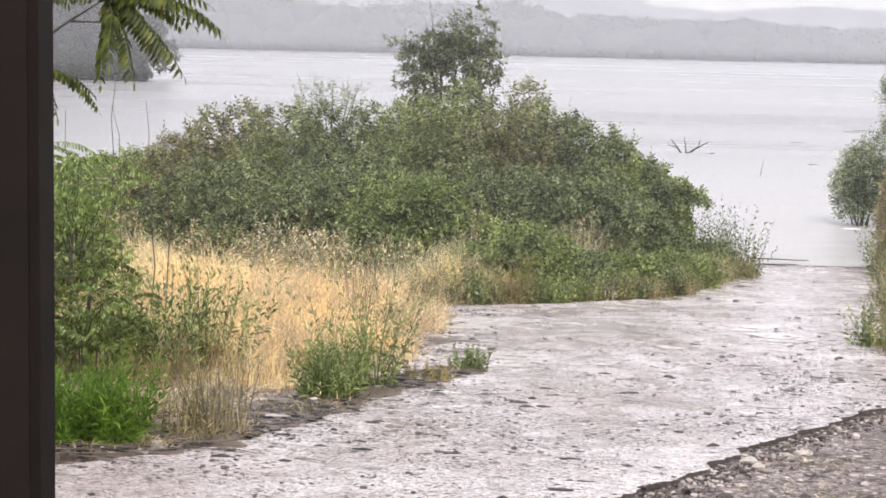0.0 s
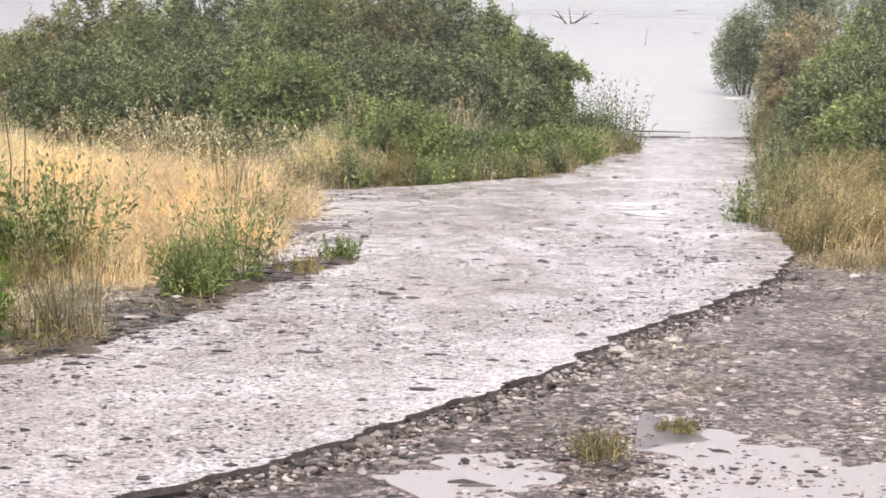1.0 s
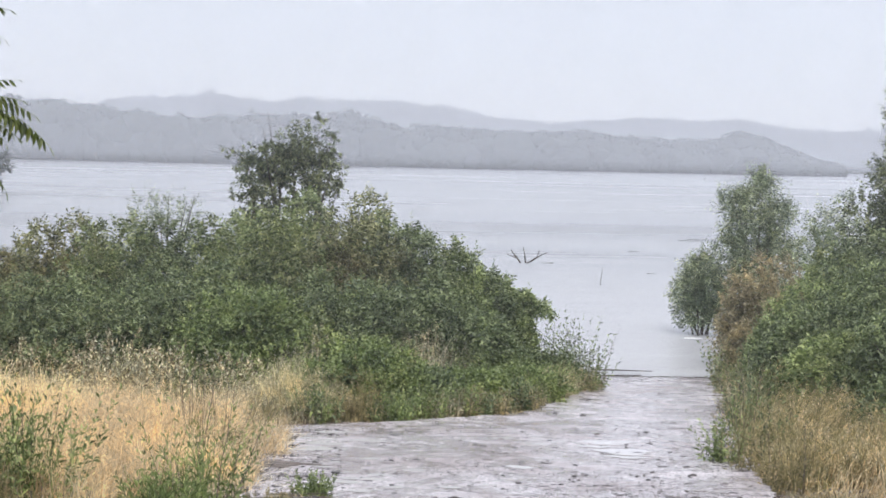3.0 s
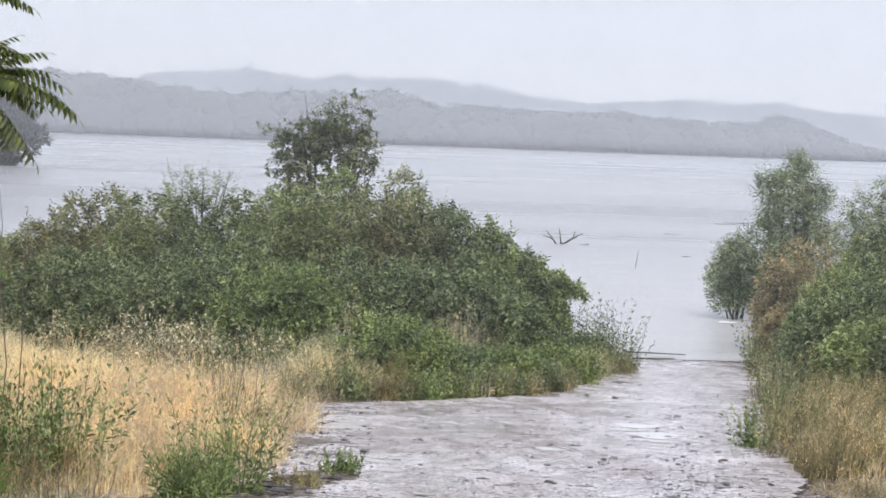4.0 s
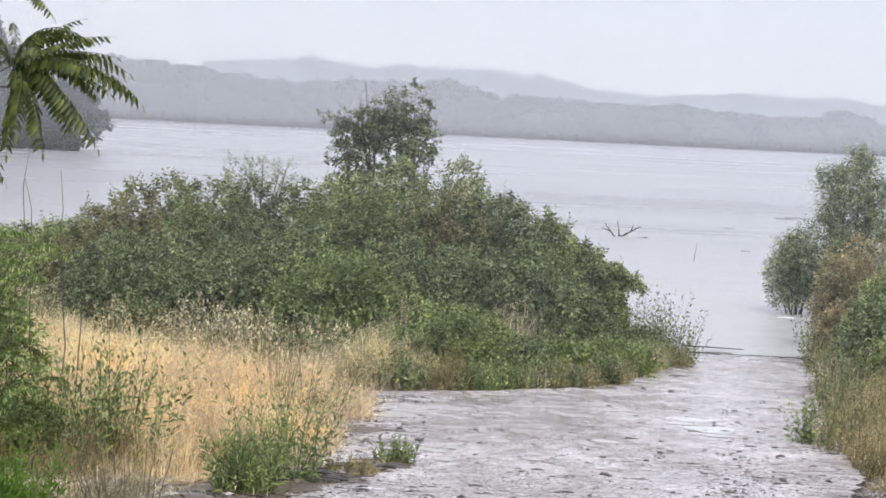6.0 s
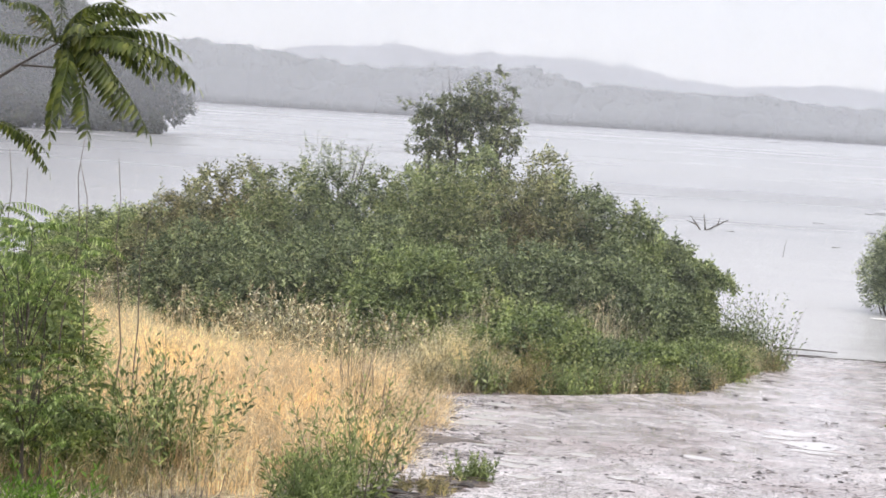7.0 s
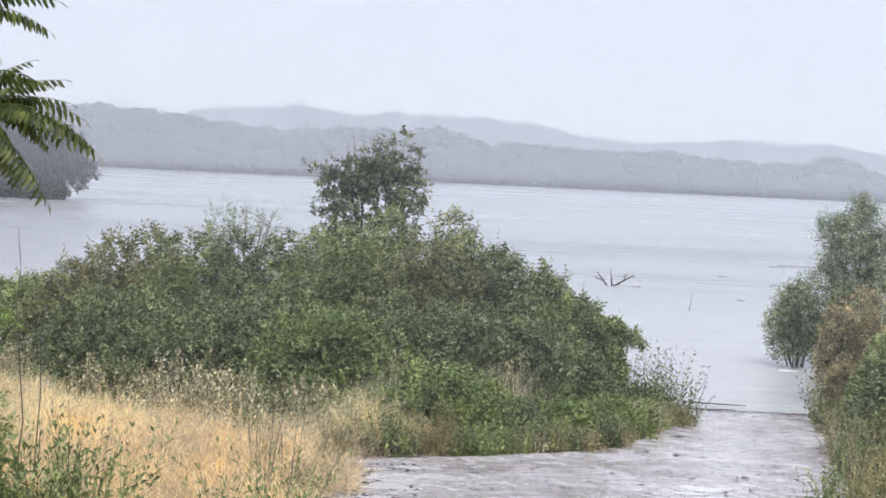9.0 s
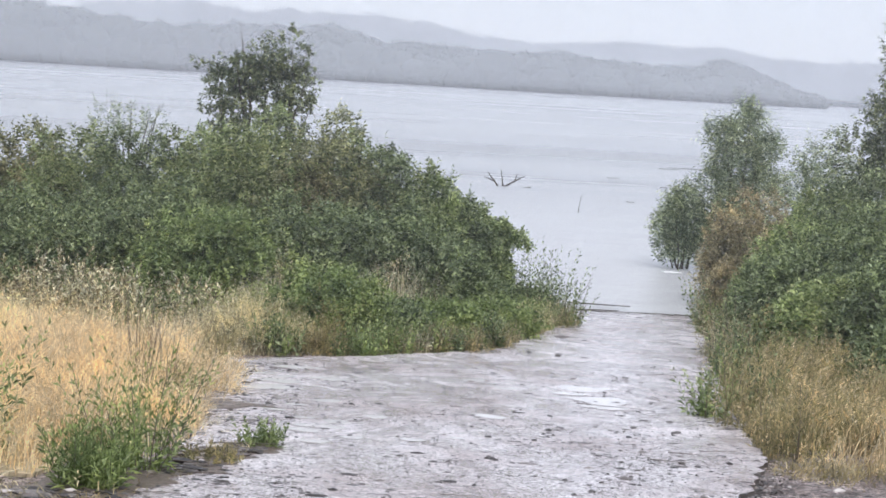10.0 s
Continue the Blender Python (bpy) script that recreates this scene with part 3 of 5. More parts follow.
# ================= the overgrown bank =================
def mound(x, y, top, r, mat=OLIVE, label="olive green shrub in the overgrown bank by the lake", n=1500, group="shrubs on the bank", **kw):
    g = max(ground_z(x, y), 0.0)
    h = top - 0.25 - g
    blobs = [(x, y, g + h * 0.5, r, r * 0.85, h * 0.46), (x - r * 0.5, y - r * 0.35, g + h * 0.34, r * 0.72, r * 0.7, h * 0.36), (x + r * 0.5, y - r * 0.3, g + h * 0.36, r * 0.72, r * 0.7, h * 0.38), (x, y, g + h * 0.16, r * 0.78, r * 0.7, h * 0.2)]
    return shrub("shrub", (x, y), blobs, mat, label, "shrub", group, n=n, **kw)


for x, y, top, r in ((-12.4, 36.5, 2.0, 1.2), (-11.2, 35.0, 2.3, 1.1), (-10.2, 33.6, 2.4, 0.95), (-9.2, 33.0, 2.85, 1.05), (-8.1, 32.4, 3.35, 1.1), (-6.95, 32.0, 3.55, 1.15), (-5.75, 31.8, 3.45, 1.1), (-4.7, 31.6, 3.6, 1.05), (-3.6, 31.5, 3.85, 1.2), (-2.45, 31.3, 3.9, 1.2), (-1.45, 31.2, 3.5, 0.9), (-0.6, 31.2, 3.15, 0.7), (0.1, 31.5, 2.8, 0.5), (0.42, 31.7, 2.45, 0.36), (0.68, 32.0, 2.05, 0.3)):
    mound(x, y, top, r * 0.92, BROWNED if x in (-9.2, -8.1, -2.45) else DEEP if x in (-5.75, -1.45, 0.1) else OLIVE, n=1250)
for x, y, top, r in ((-7.9, 30.2, 2.5, 1.15), (-6.1, 28.9, 2.45, 1.2), (-4.9, 29.2, 2.75, 1.0), (-2.3, 28.6, 2.8, 1.1), (-0.95, 28.6, 2.65, 1.0), (-0.1, 29.4, 2.0, 0.7), (0.6, 30.6, 1.25, 0.4)):
    mound(x, y, top, r, DEEP, "dark green shrub with small wet leaves on the bank", 1150)
mound(-3.75, 28.0, 2.6, 1.05, GREEN, "fresh green shrub among darker ones on the bank", 1200)
mound(-1.7, 24.6, 2.05, 0.72, GREEN, "low green bramble at the edge of the ramp", 1000, L=0.085, W=0.05, shoot=0.24)
mound(-0.95, 25.0, 1.6, 0.55, DEEP, "dark green bramble at the edge of the ramp", 800, L=0.085, W=0.05, shoot=0.24)
mound(-0.1, 26.2, 1.45, 0.6, GREEN, "low green bramble at the edge of the ramp", 800, L=0.085, W=0.05, shoot=0.24)
mound(-2.5, 24.6, 1.55, 0.55, OLIVE, "low tangled olive bramble among tan grass", 520, L=0.075, W=0.035, shoot=0.26)
mound(0.8, 28.0, 1.25, 0.55, GREEN, "low green bramble at the edge of the ramp", 700, L=0.085, W=0.05, shoot=0.24)
mound(1.35, 31.2, 1.15, 0.42, DEEP, "leafy weeds at the tip of the bank", 500, L=0.08)
# a bough that reaches out over the water at the tip of the bank
shrub("shrub", (0.6, 32.0), [(0.82, 32.0, 1.8, 0.24, 0.3, 0.2), (1.08, 32.1, 1.68, 0.24, 0.25, 0.12), (0.6, 32.0, 1.45, 0.32, 0.35, 0.45)], OLIVE, "olive shrub reaching out over the water", "shrub", "shrubs on the bank", n=300, shoot=0.18, whips=14, broken=False)
# thin grey half-bare shrub on the crest
shrub("shrub", (-6.4, 33.4), [(-6.75, 33.4, 3.45, 0.3, 0.3, 0.25), (-6.35, 33.4, 3.4, 0.35, 0.3, 0.3), (-5.9, 33.4, 3.45, 0.3, 0.3, 0.22), (-6.4, 33.4, 2.9, 0.7, 0.5, 0.5)], WILLOW, "thin grey half-bare shrub on the crest", "shrub", "shrubs on the bank", n=150, shoot=0.22, L=0.07, W=0.022, stems=12, whips=70, broken=False)


def crest_tree(x, y, hub):
    """A small tree of spreading boughs, each a row of leafy clumps that thins towards its tip."""
    tips = ((-1.4, 4.72), (-1.0, 4.45), (-1.1, 4.02), (-1.2, 3.62), (-0.72, 4.78), (-0.32, 4.95), (-0.05, 5.12), (0.52, 5.42), (0.26, 5.2), (0.85, 5.02), (0.95, 4.66), (1.22, 4.28), (1.08, 3.85), (0.55, 4.5), (0.08, 4.6), (-0.5, 4.3), (0.3, 4.85))
    clumps = [(x, y, hub + 0.15, 0.85, 0.6, 0.55), (x, y, hub - 0.35, 1.0, 0.7, 0.5), (x + 0.1, y, hub + 0.7, 0.55, 0.5, 0.4)]
    for i, (dx, z) in enumerate(tips):
        dy = 0.7 * math.sin(i * 2.1)
        for f, r in ((1.0, 0.12), (0.84, 0.2), (0.64, 0.27)):
            clumps.append((x + dx * f, y + dy * f, hub + (z - hub) * f, r * 1.25, r, r * 0.55))
    shrub("tree", (x, y), clumps, DARK, "small dark broadleaf tree rising behind the shrubs", "tree", n=640, shoot=0.19, leaves=9, L=0.12, W=0.06, up=0.3, stems=14, whips=14, broken=False)


crest_tree(-4.5, 39.0, 3.5)

for x, y, top, r in ((-4.3, 34.0, 3.45, 1.3), (-2.3, 33.6, 3.5, 1.2)):
    mound(x, y, top, r)

# ================= the verge across the ramp =================
WATERSIDE = dict(L=0.13, W=0.03, up=0.8)
shrub("willow", (5.9, 45.0), [(5.85, 45, 1.5, 0.5, 0.45, 0.55), (5.5, 45, 1.1, 0.36, 0.4, 0.5), (6.15, 45, 1.0, 0.5, 0.45, 0.7), (5.75, 45, 0.5, 0.55, 0.45, 0.5), (6.4, 45, 0.5, 0.5, 0.4, 0.5)], WILLOW, "grey green willow bush standing in the water", "shrub", "willows in the water", n=800, shoot=0.34, stems=7, whips=90, **WATERSIDE)
shrub("willow", (7.3, 45.0), [(7.35, 45, 3.85, 0.4, 0.4, 0.5), (6.75, 45, 3.45, 0.42, 0.4, 0.4), (7.85, 45, 3.2, 0.45, 0.45, 0.4), (7.2, 45, 2.9, 0.65, 0.5, 0.5), (6.75, 45, 2.25, 0.5, 0.5, 0.5), (7.8, 45, 2.2, 0.6, 0.5, 0.6), (7.2, 45, 1.2, 0.9, 0.7, 0.9)], WILLOW, "tall grey green willow standing in the water", "tree", "willows in the water", n=1500, shoot=0.36, stems=8, whips=120, **WATERSIDE)
mound(5.95, 38.0, 2.25, 0.5, RUST, "rusty brown shrub by the water's edge", 420, "verge shrubs")
mound(6.8, 38.6, 2.6, 0.75, RUST, "rusty brown shrub by the water's edge", 500, "verge shrubs")
mound(8.6, 41.0, 4.1, 1.0, WILLOW, "pale willow shrub in the verge", 1000, "verge shrubs", L=0.12, W=0.03)
shrub("tree", (10.4, 36.0), [(10.3, 36, 3.6, 1.9, 1.6, 2.2), (10.2, 36, 5.6, 1.4, 1.2, 1.5), (11.4, 36, 6.4, 1.5, 1.2, 1.8), (9.0, 35.5, 3.4, 1.0, 1.0, 1.2)], DARK,
      "tall dark dense tree in the verge", "tree", n=3200, shoot=0.4, leaves=12, L=0.1, W=0.05, stems=6)
for x, y, top, r, m in ((6.3, 30.5, 2.7, 1.05, OLIVE), (7.4, 31.5, 3.5, 1.3, DEEP), (5.6, 27.0, 2.55, 1.0, DEEP), (7.1, 27.2, 3.3, 1.3, DEEP), (5.4, 24.2, 2.35, 0.9, OLIVE), (6.7, 23.6, 2.9, 1.2, DEEP), (5.5, 33.4, 1.5, 0.42, RUST), (6.5, 33.4, 2.45, 0.6, RUST), (7.4, 34.5, 3.2, 0.8, OLIVE)):
    mound(x, y, top, r, m, "dense wet shrub in the verge beside the ramp", 1200, "verge shrubs")

for x, y, top, r, m in ((4.85, 24.8, 1.7, 0.45, GRASS), (4.95, 27.4, 2.0, 0.5, DEEP), (5.5, 30.4, 1.6, 0.45, OLIVE), (5.2, 22.4, 1.6, 0.5, GRASS), (5.9, 21.4, 2.1, 0.8, DEEP), (6.9, 20.2, 2.5, 1.0, OLIVE), (5.85, 32.6, 1.8, 0.45, DEEP)):
    mound(x, y, top, r, m, "ragged wet shrub overhanging the ramp", 700, "verge shrubs")

# ================= near verge on the grassy side =================
for x, y, top, r, m, L in ((-4.75, 13.4, 2.2, 0.5, GREEN, 0.10), (-6.3, 16.5, 3.0, 0.8, GREEN, 0.11)):
    mound(x, y, top, r, m, "broad leafy sapling shrub beside the dry grass", 520, "saplings by the grass", L=L, W=L * 0.38, leaves=11)

FIELD = [(-2.85, 22.1), (-2.75, 20.0), (-2.35, 18.2), (-2.6, 17.2), (-2.35, 15.6), (-2.5, 14.4), (-2.9, 12.6), (-5.5, 12.6), (-8.0, 18.0), (-12.0, 29.6), (-9.4, 28.6), (-7.2, 25.6), (-5.2, 23.2), (-4.0, 22.6)]
THATCH = plain("matted_straw", (0.56, 0.45, 0.3), 0.7, 0, 0.45, 14, 0.03)
slab("thatch", FIELD[:-5] + [(-10.6, 32.0), (-7.0, 28.0), (-4.2, 24.6)], 0.03, 0.06, THATCH, "matted straw lying between the dry grass", "straw", 0.3, 0.2, seed=31.0)
grass("grass", FIELD, 52000, 0.56, STRAW, "tall golden dry grass flattened by rain", 0.5, 0.0095, 0.06)
grass("grass", [(-4.6, 21.6), (-5.6, 17.5), (-7.6, 18.5), (-12.0, 29.8), (-9.4, 28.8), (-7.2, 25.8), (-5.4, 23.6)], 22000, 0.56, PALE_STRAW, "pale straw grass before the shrubs", 0.35, 0.011, 0.1)
grass("weed_stalks", [(-11.6, 31.6), (-9.2, 28.9), (-7.0, 26.0), (-5.0, 23.8), (-3.2, 23.2), (-2.2, 25.0), (-4.4, 26.8), (-6.4, 29.0), (-10.0, 33.4)], 2600, 0.8, SEED, "brown seed stalks between grass and shrubs", 0.2, 0.007, 0.95, 0.7, "weeds", head=(0.085, 0.032))
grass("weeds", [(-11.0, 32.4), (-9.0, 30.0), (-7.0, 27.4), (-5.0, 25.0), (-3.2, 24.4), (-2.4, 25.8), (-4.4, 27.4), (-6.4, 29.6), (-9.6, 33.6)], 4200, 0.62, DEEP, "dark green weeds under the edge of the shrubs", 0.4, 0.02, 0.5, 0.5, "weeds", head=(0.08, 0.026))
grass("grass", [(-2.8, 22.4), (-1.0, 23.2), (0.0, 24.4), (0.85, 25.6), (2.3, 32.2), (1.6, 32.4), (-0.2, 26.2), (-1.6, 24.6), (-3.0, 24.2)], 9000, 0.36, GRASS, "green and yellow grass along the ramp edge", 0.5, 0.012, 0.05, fade=0.3)
grass("grass", [(-3.6, 22.0), (-2.6, 22.2), (-1.9, 22.9), (-2.1, 24.2), (-2.8, 25.6), (-4.2, 25.2)], 3000, 0.5, SEED, "rusty dry grass at the corner of the ramp", 0.6, 0.011, 0.25, fade=0.5)
grass("grass", [(-3.1, 22.7), (-2.0, 22.9), (-1.2, 23.4), (-1.3, 24.4), (-2.2, 24.9), (-3.3, 24.8)], 3200, 0.62, GRASS, "yellow green grass overgrowing the bramble", 0.5, 0.012, 0.2, 0.4, fade=0.5)
grass("grass", [(-3.3, 22.6), (-2.4, 22.8), (-1.6, 23.4), (-2.0, 24.4), (-3.4, 25.2)], 2400, 0.7, PALE_STRAW, "tan grass between dry field and bramble", 0.4, 0.011, 0.4, 0.4, fade=0.6)
grass("grass", [(4.75, 27.0), (4.95, 30.0), (5.25, 34.8), (5.9, 34.4), (5.5, 29.5), (5.2, 27.0)], 3200, 0.75, PALE_STRAW, "pale tan grass at the foot of the verge shrubs", 0.4, 0.012, 0.3, 0.5, fade=0.5)
grass("grass", [(2.95, 15.8), (3.05, 18.4), (3.7, 23.8), (5.0, 34.6), (5.9, 34.0), (5.3, 25.0), (6.4, 22.0), (5.8, 16.0)], 15000, 0.62, GRASS, "yellowing tall grass along the verge", 0.6, 0.012, 0.2, 0.8)
grass("grass", [(3.0, 15.9), (3.1, 18.2), (3.8, 23.0), (5.2, 24.0), (6.2, 21.0), (6.0, 14.4), (4.2, 14.9)], 11000, 0.5, STRAW, "dry golden grass along the verge", 0.6, 0.011, 0.15, 0.8)

grass("litter", [(-3.1, 22.3), (-2.2, 21.8), (-1.9, 19.5), (-1.9, 16.4), (-1.6, 14.6), (-1.8, 13.0), (-2.6, 12.6), (-2.9, 15.0), (-2.9, 19.0)], 1700, 0.1, SEED, "brown straw litter washed against the grass edge", 2.2, 0.009, 0.0, 0.9, "litter", fade=0.3)
grass("litter", [(-3.0, 22.6), (-1.0, 22.9), (0.0, 24.1), (0.9, 25.4), (2.4, 32.4), (2.1, 32.6), (0.5, 25.8), (-0.5, 24.3), (-2.0, 23.2)], 1800, 0.1, SEED, "brown litter along the foot of the brambles", 2.0, 0.01, 0.0, 0.5, "litter", fade=0.2)
grass("grass", [(-2.9, 21.8), (-2.35, 20.6), (-2.05, 18.6), (-2.2, 16.6), (-2.0, 14.8), (-2.4, 14.0), (-2.8, 16.0), (-2.9, 19.0)], 1500, 0.4, STRAW, "stray golden tufts at the ramp edge", 0.8, 0.011, 0.1, 1.2, fade=0.25)
grass("grass", [(0.7, 25.6), (1.3, 27.4), (2.0, 30.6), (2.35, 32.0), (1.8, 32.0), (0.9, 28.0)], 1800, 0.5, STRAW, "tan grass at the bank's tip", 0.6, 0.011, 0.15, 0.7, fade=0.3)
grass("grass", [(0.1, 25.0), (1.1, 26.8), (1.9, 30.2), (1.1, 30.4), (0.0, 26.4)], 4200, 0.6, GREEN, "fresh green grass before the shrubs", 0.5, 0.014, 0.0, 0.3, fade=0.4)

grass("weed_stalks", [(-3.6, 26.2), (-2.4, 25.6), (-0.6, 26.4), (0.3, 27.6), (0.1, 28.4), (-1.4, 27.4), (-3.4, 27.4)], 1700, 0.95, SEED, "grey dry stalks between bramble and shrubs", 0.2, 0.012, 0.6, 0.1, "weeds", fade=0.4)

grass("litter", [(2.85, 14.9), (3.1, 17.0), (4.6, 16.6), (5.6, 14.2), (4.2, 13.4)], 2600, 0.18, RUST, "short rusty grass and litter at the verge", 1.4, 0.01, 0.0, 0.9, "litter", fade=0.5)

# ================= post of the shelter =================
def make_post(x, y, w):
    e = thing("shelter_post", (x, y, ground_z(x, y)), "dark painted square steel post of a shelter", "post")
    bm = bmesh.new()
    bmesh.ops.create_cube(bm, size=1)
    bmesh.ops.scale(bm, vec=(w, w, 4.2), verts=bm.verts)
    bmesh.ops.translate(bm, vec=(0, 0, 2.1), verts=bm.verts)
    bmesh.ops.bevel(bm, geom=[g for g in bm.edges if abs(g.verts[0].co.z - g.verts[1].co.z) > 1], offset=0.012, segments=3, affect="EDGES")
    part("shaft", bm, POST_PAINT, e, smooth=False)
    bm = bmesh.new()
    bmesh.ops.create_cube(bm, size=1)
    bmesh.ops.scale(bm, vec=(0.2, 0.2, 0.012), verts=bm.verts)
    part("base_plate", bm, POST_PAINT, e)


make_post(-0.668, 0.45, 0.08)

# flat muddy strip; the shade below the broken step is in its dark colour
MUD_SHADE = plain("dark_mud_and_gap_shade", (0.035, 0.028, 0.024), 0.3, 0, 0.5, 25, 0.01)
gap = [(x - 0.02, y + 0.02) for x, y in CRACK] + [(x + 0.015 + 0.03 * math.sin(i * 1.9), y - 0.02) for i, (x, y) in reversed(list(enumerate(CRACK)))]
slab("crack", gap, 0.008, 0.02, MUD_SHADE, "dark muddy strip along the broken concrete edge, gap shade in its colour", "crack", 0.1, 0.045, seed=11.0)


WASHED = plain("washed_brown_mud", (0.15, 0.115, 0.095), 0.38, 0, 0.75, 34, 0.04)
slab("mud", [(-4.4, 8.7), (-3.0, 8.9), (-2.6, 9.6), (-2.3, 10.6), (-2.15, 11.5), (-1.85, 12.6), (-1.5, 13.6), (-1.3, 14.5), (-1.6, 14.7), (-2.1, 13.6), (-2.6, 12.5), (-3.2, 11.2), (-4.8, 10.4)], 0.052, 0.07, WASHED, "brown mud and litter washed along the ramp edge", "mud", 0.22, 0.06, seed=21.0)
slab("mud", [(-2.9, 16.9), (-2.1, 16.8), (-1.6, 17.0), (-1.9, 17.3), (-2.8, 17.5)], 0.05, 0.07, WASHED, "brown mud and litter washed along the ramp edge", "mud", 0.2, 0.06, seed=23.0)
foam_verts = [(5.55 + 0.24 * math.cos(k * 0.3927) * (1 + 0.4 * math.sin(k * 2.1)), 43.9 + 0.14 * math.sin(k * 0.3927), 0.072 if ring else 0.09) for ring in (1, 0) for k in range(16)]
foam_verts = [(x, y, z) if i < 16 else (5.55 + (x - 5.55) * 0.6, 43.9 + (y - 43.9) * 0.6, z) for i, (x, y, z) in enumerate(foam_verts)]
tagged(mesh_object("foam", foam_verts, [[k, (k + 1) % 16, 16 + (k + 1) % 16, 16 + k] for k in range(16)] + [list(range(16, 32))], FOAM), "white foam patch beside the flooded willow", "foam")

# ================= tree of heaven with feathery leaves =================
def feather_leaf(pairs, arch, droop, mat):
    """A long feathered leaf along +X, from 0 to 1: a thin arched midrib and drooping leaflets in pairs."""
    s = np.linspace(0, 1, 9)
    mid = np.stack([s, 0.03 * np.sin(s * 5), arch * 4 * s * (1 - s)], -1)
    V, F = tube(mid, 0.007, 0.003, 4)
    V, F = V.tolist(), list(F)
    for i in range(pairs * 2 + 1):
        t = 1.0 if i == pairs * 2 else 0.12 + 0.86 * (i // 2) / pairs
        side = 0 if i == pairs * 2 else (1 if i % 2 else -1)
        p = np.array([t, 0.03 * math.sin(t * 5), arch * 4 * t * (1 - t)])
        L = 0.128 * (0.75 + 0.5 * math.sin(math.pi * min(1, t * 0.85 + 0.1))) * rng.uniform(0.85, 1.1)
        w = L * 0.31
        d = unit(np.array([0.42 if side else 1.0, side * rng.uniform(0.55, 0.8), -droop * rng.uniform(0.7, 1.3)]))
        a = unit(np.cross(d, [0, 0, 1.0]) + np.array([0.25, 0, 0]))
        up = np.cross(a, d)
        k = len(V)
        for u, v, z in ((0, 0, 0), (0.28, 1, 0.16), (0.66, 0.72, 0.06), (1, 0, -0.12), (0.66, -0.72, 0.06), (0.28, -1, 0.16)):
            V.append((p + d * L * u + a * w * 0.5 * v + up * w * z).tolist())
        F += [[k, k + 1, k + 2, k + 3], [k, k + 3, k + 4, k + 5]]
    me = bpy.data.meshes.new("leaf")
    me.from_pydata(V, [], F)
    me.materials.append(mat)
    return me


FEATHERS = [feather_leaf(14, 0.1, 0.9, SUMAC), feather_leaf(15, 0.14, 1.1, SUMAC), feather_leaf(13, 0.07, 0.75, SUMAC)]
DARK_FEATHERS = [feather_leaf(16, 0.12, 1.0, SUMAC_DARK), feather_leaf(17, 0.16, 1.3, SUMAC_DARK), feather_leaf(15, 0.09, 0.8, SUMAC_DARK)]


def hang_leaf(parent, a, b, kinds):
    """One feathered leaf from a to b."""
    a, b = Vector(a), Vector(b)
    x = (b - a).normalized()
    y = Vector((0, 0, 1)).cross(x)
    y = (y.normalized() if y.length > 1e-3 else Vector((0, 1, 0)))
    z = x.cross(y)
    L = (b - a).length
    ob = new("leaf", kinds[rng.integers(3)])
    m = Matrix((x, y, z)).transposed().to_4x4()
    ob.parent = parent
    ob.matrix_local = Matrix.Translation(a - parent.location) @ m @ Matrix.Scale(L, 4)
    return ob


def heaven_tree(at, label, limbs, leaves, kinds, group=""):
    e = thing("tree_of_heaven", (*at, ground_z(*at)), label, "tree", group)
    o = np.array(e.location)
    for path, r0, r1 in limbs:
        p = np.array(path, float)
        t = np.linspace(0, len(p) - 1, len(p) * 4)
        q = np.stack([np.interp(t, np.arange(len(p)), p[:, i]) for i in range(3)], -1)
        q[1:-1] = (q[:-2] + q[1:-1] * 2 + q[2:]) / 4
        v, f = tube(q - o, r0, r1, 7)
        mesh_object("branch", v, f, BARK, e, smooth=True)
    for a, b in leaves:
        hang_leaf(e, a, b, kinds)
    return e


SX, SZ = -0.22, 0.17


def near(*pts):
    return [(x + SX, y, z + SZ) for x, y, z in pts]


node_a, node_b = (-3.72, 11.0, 4.78), (-3.84, 10.9, 5.36)
TIPS_A = [(-2.76, 10.9, 4.54), (-3.03, 10.8, 4.22), (-3.35, 10.6, 4.17), (-3.08, 11.3, 4.86), (-3.47, 10.4, 4.3), (-3.2, 11.6, 4.6), (-3.0, 10.6, 4.72), (-3.5, 11.9, 5.0), (-4.2, 11.6, 4.95), (-4.25, 10.7, 4.72), (-3.05, 11.1, 5.0), (-3.35, 10.5, 4.85), (-2.95, 11.2, 4.75), (-2.9, 10.9, 4.64), (-3.15, 10.7, 4.4), (-3.4, 11.3, 4.35), (-3.6, 10.6, 4.15), (-3.3, 11.5, 4.98), (-3.6, 11.7, 4.55), (-3.2, 10.7, 4.92), (-3.3, 11.2, 5.12), (-3.55, 10.5, 5.05), (-3.8, 10.4, 4.98), (-3.1, 11.0, 4.55), (-3.25, 10.9, 4.3)]
TIPS_B = [(-3.09, 10.9, 5.28), (-3.34, 10.7, 5.1), (-3.15, 11.2, 5.5), (-3.5, 11.6, 5.6), (-4.5, 10.8, 5.35), (-4.4, 11.4, 5.6), (-3.6, 10.3, 5.2), (-3.4, 11.0, 5.75), (-4.1, 10.3, 5.05)]
leaf_list = []
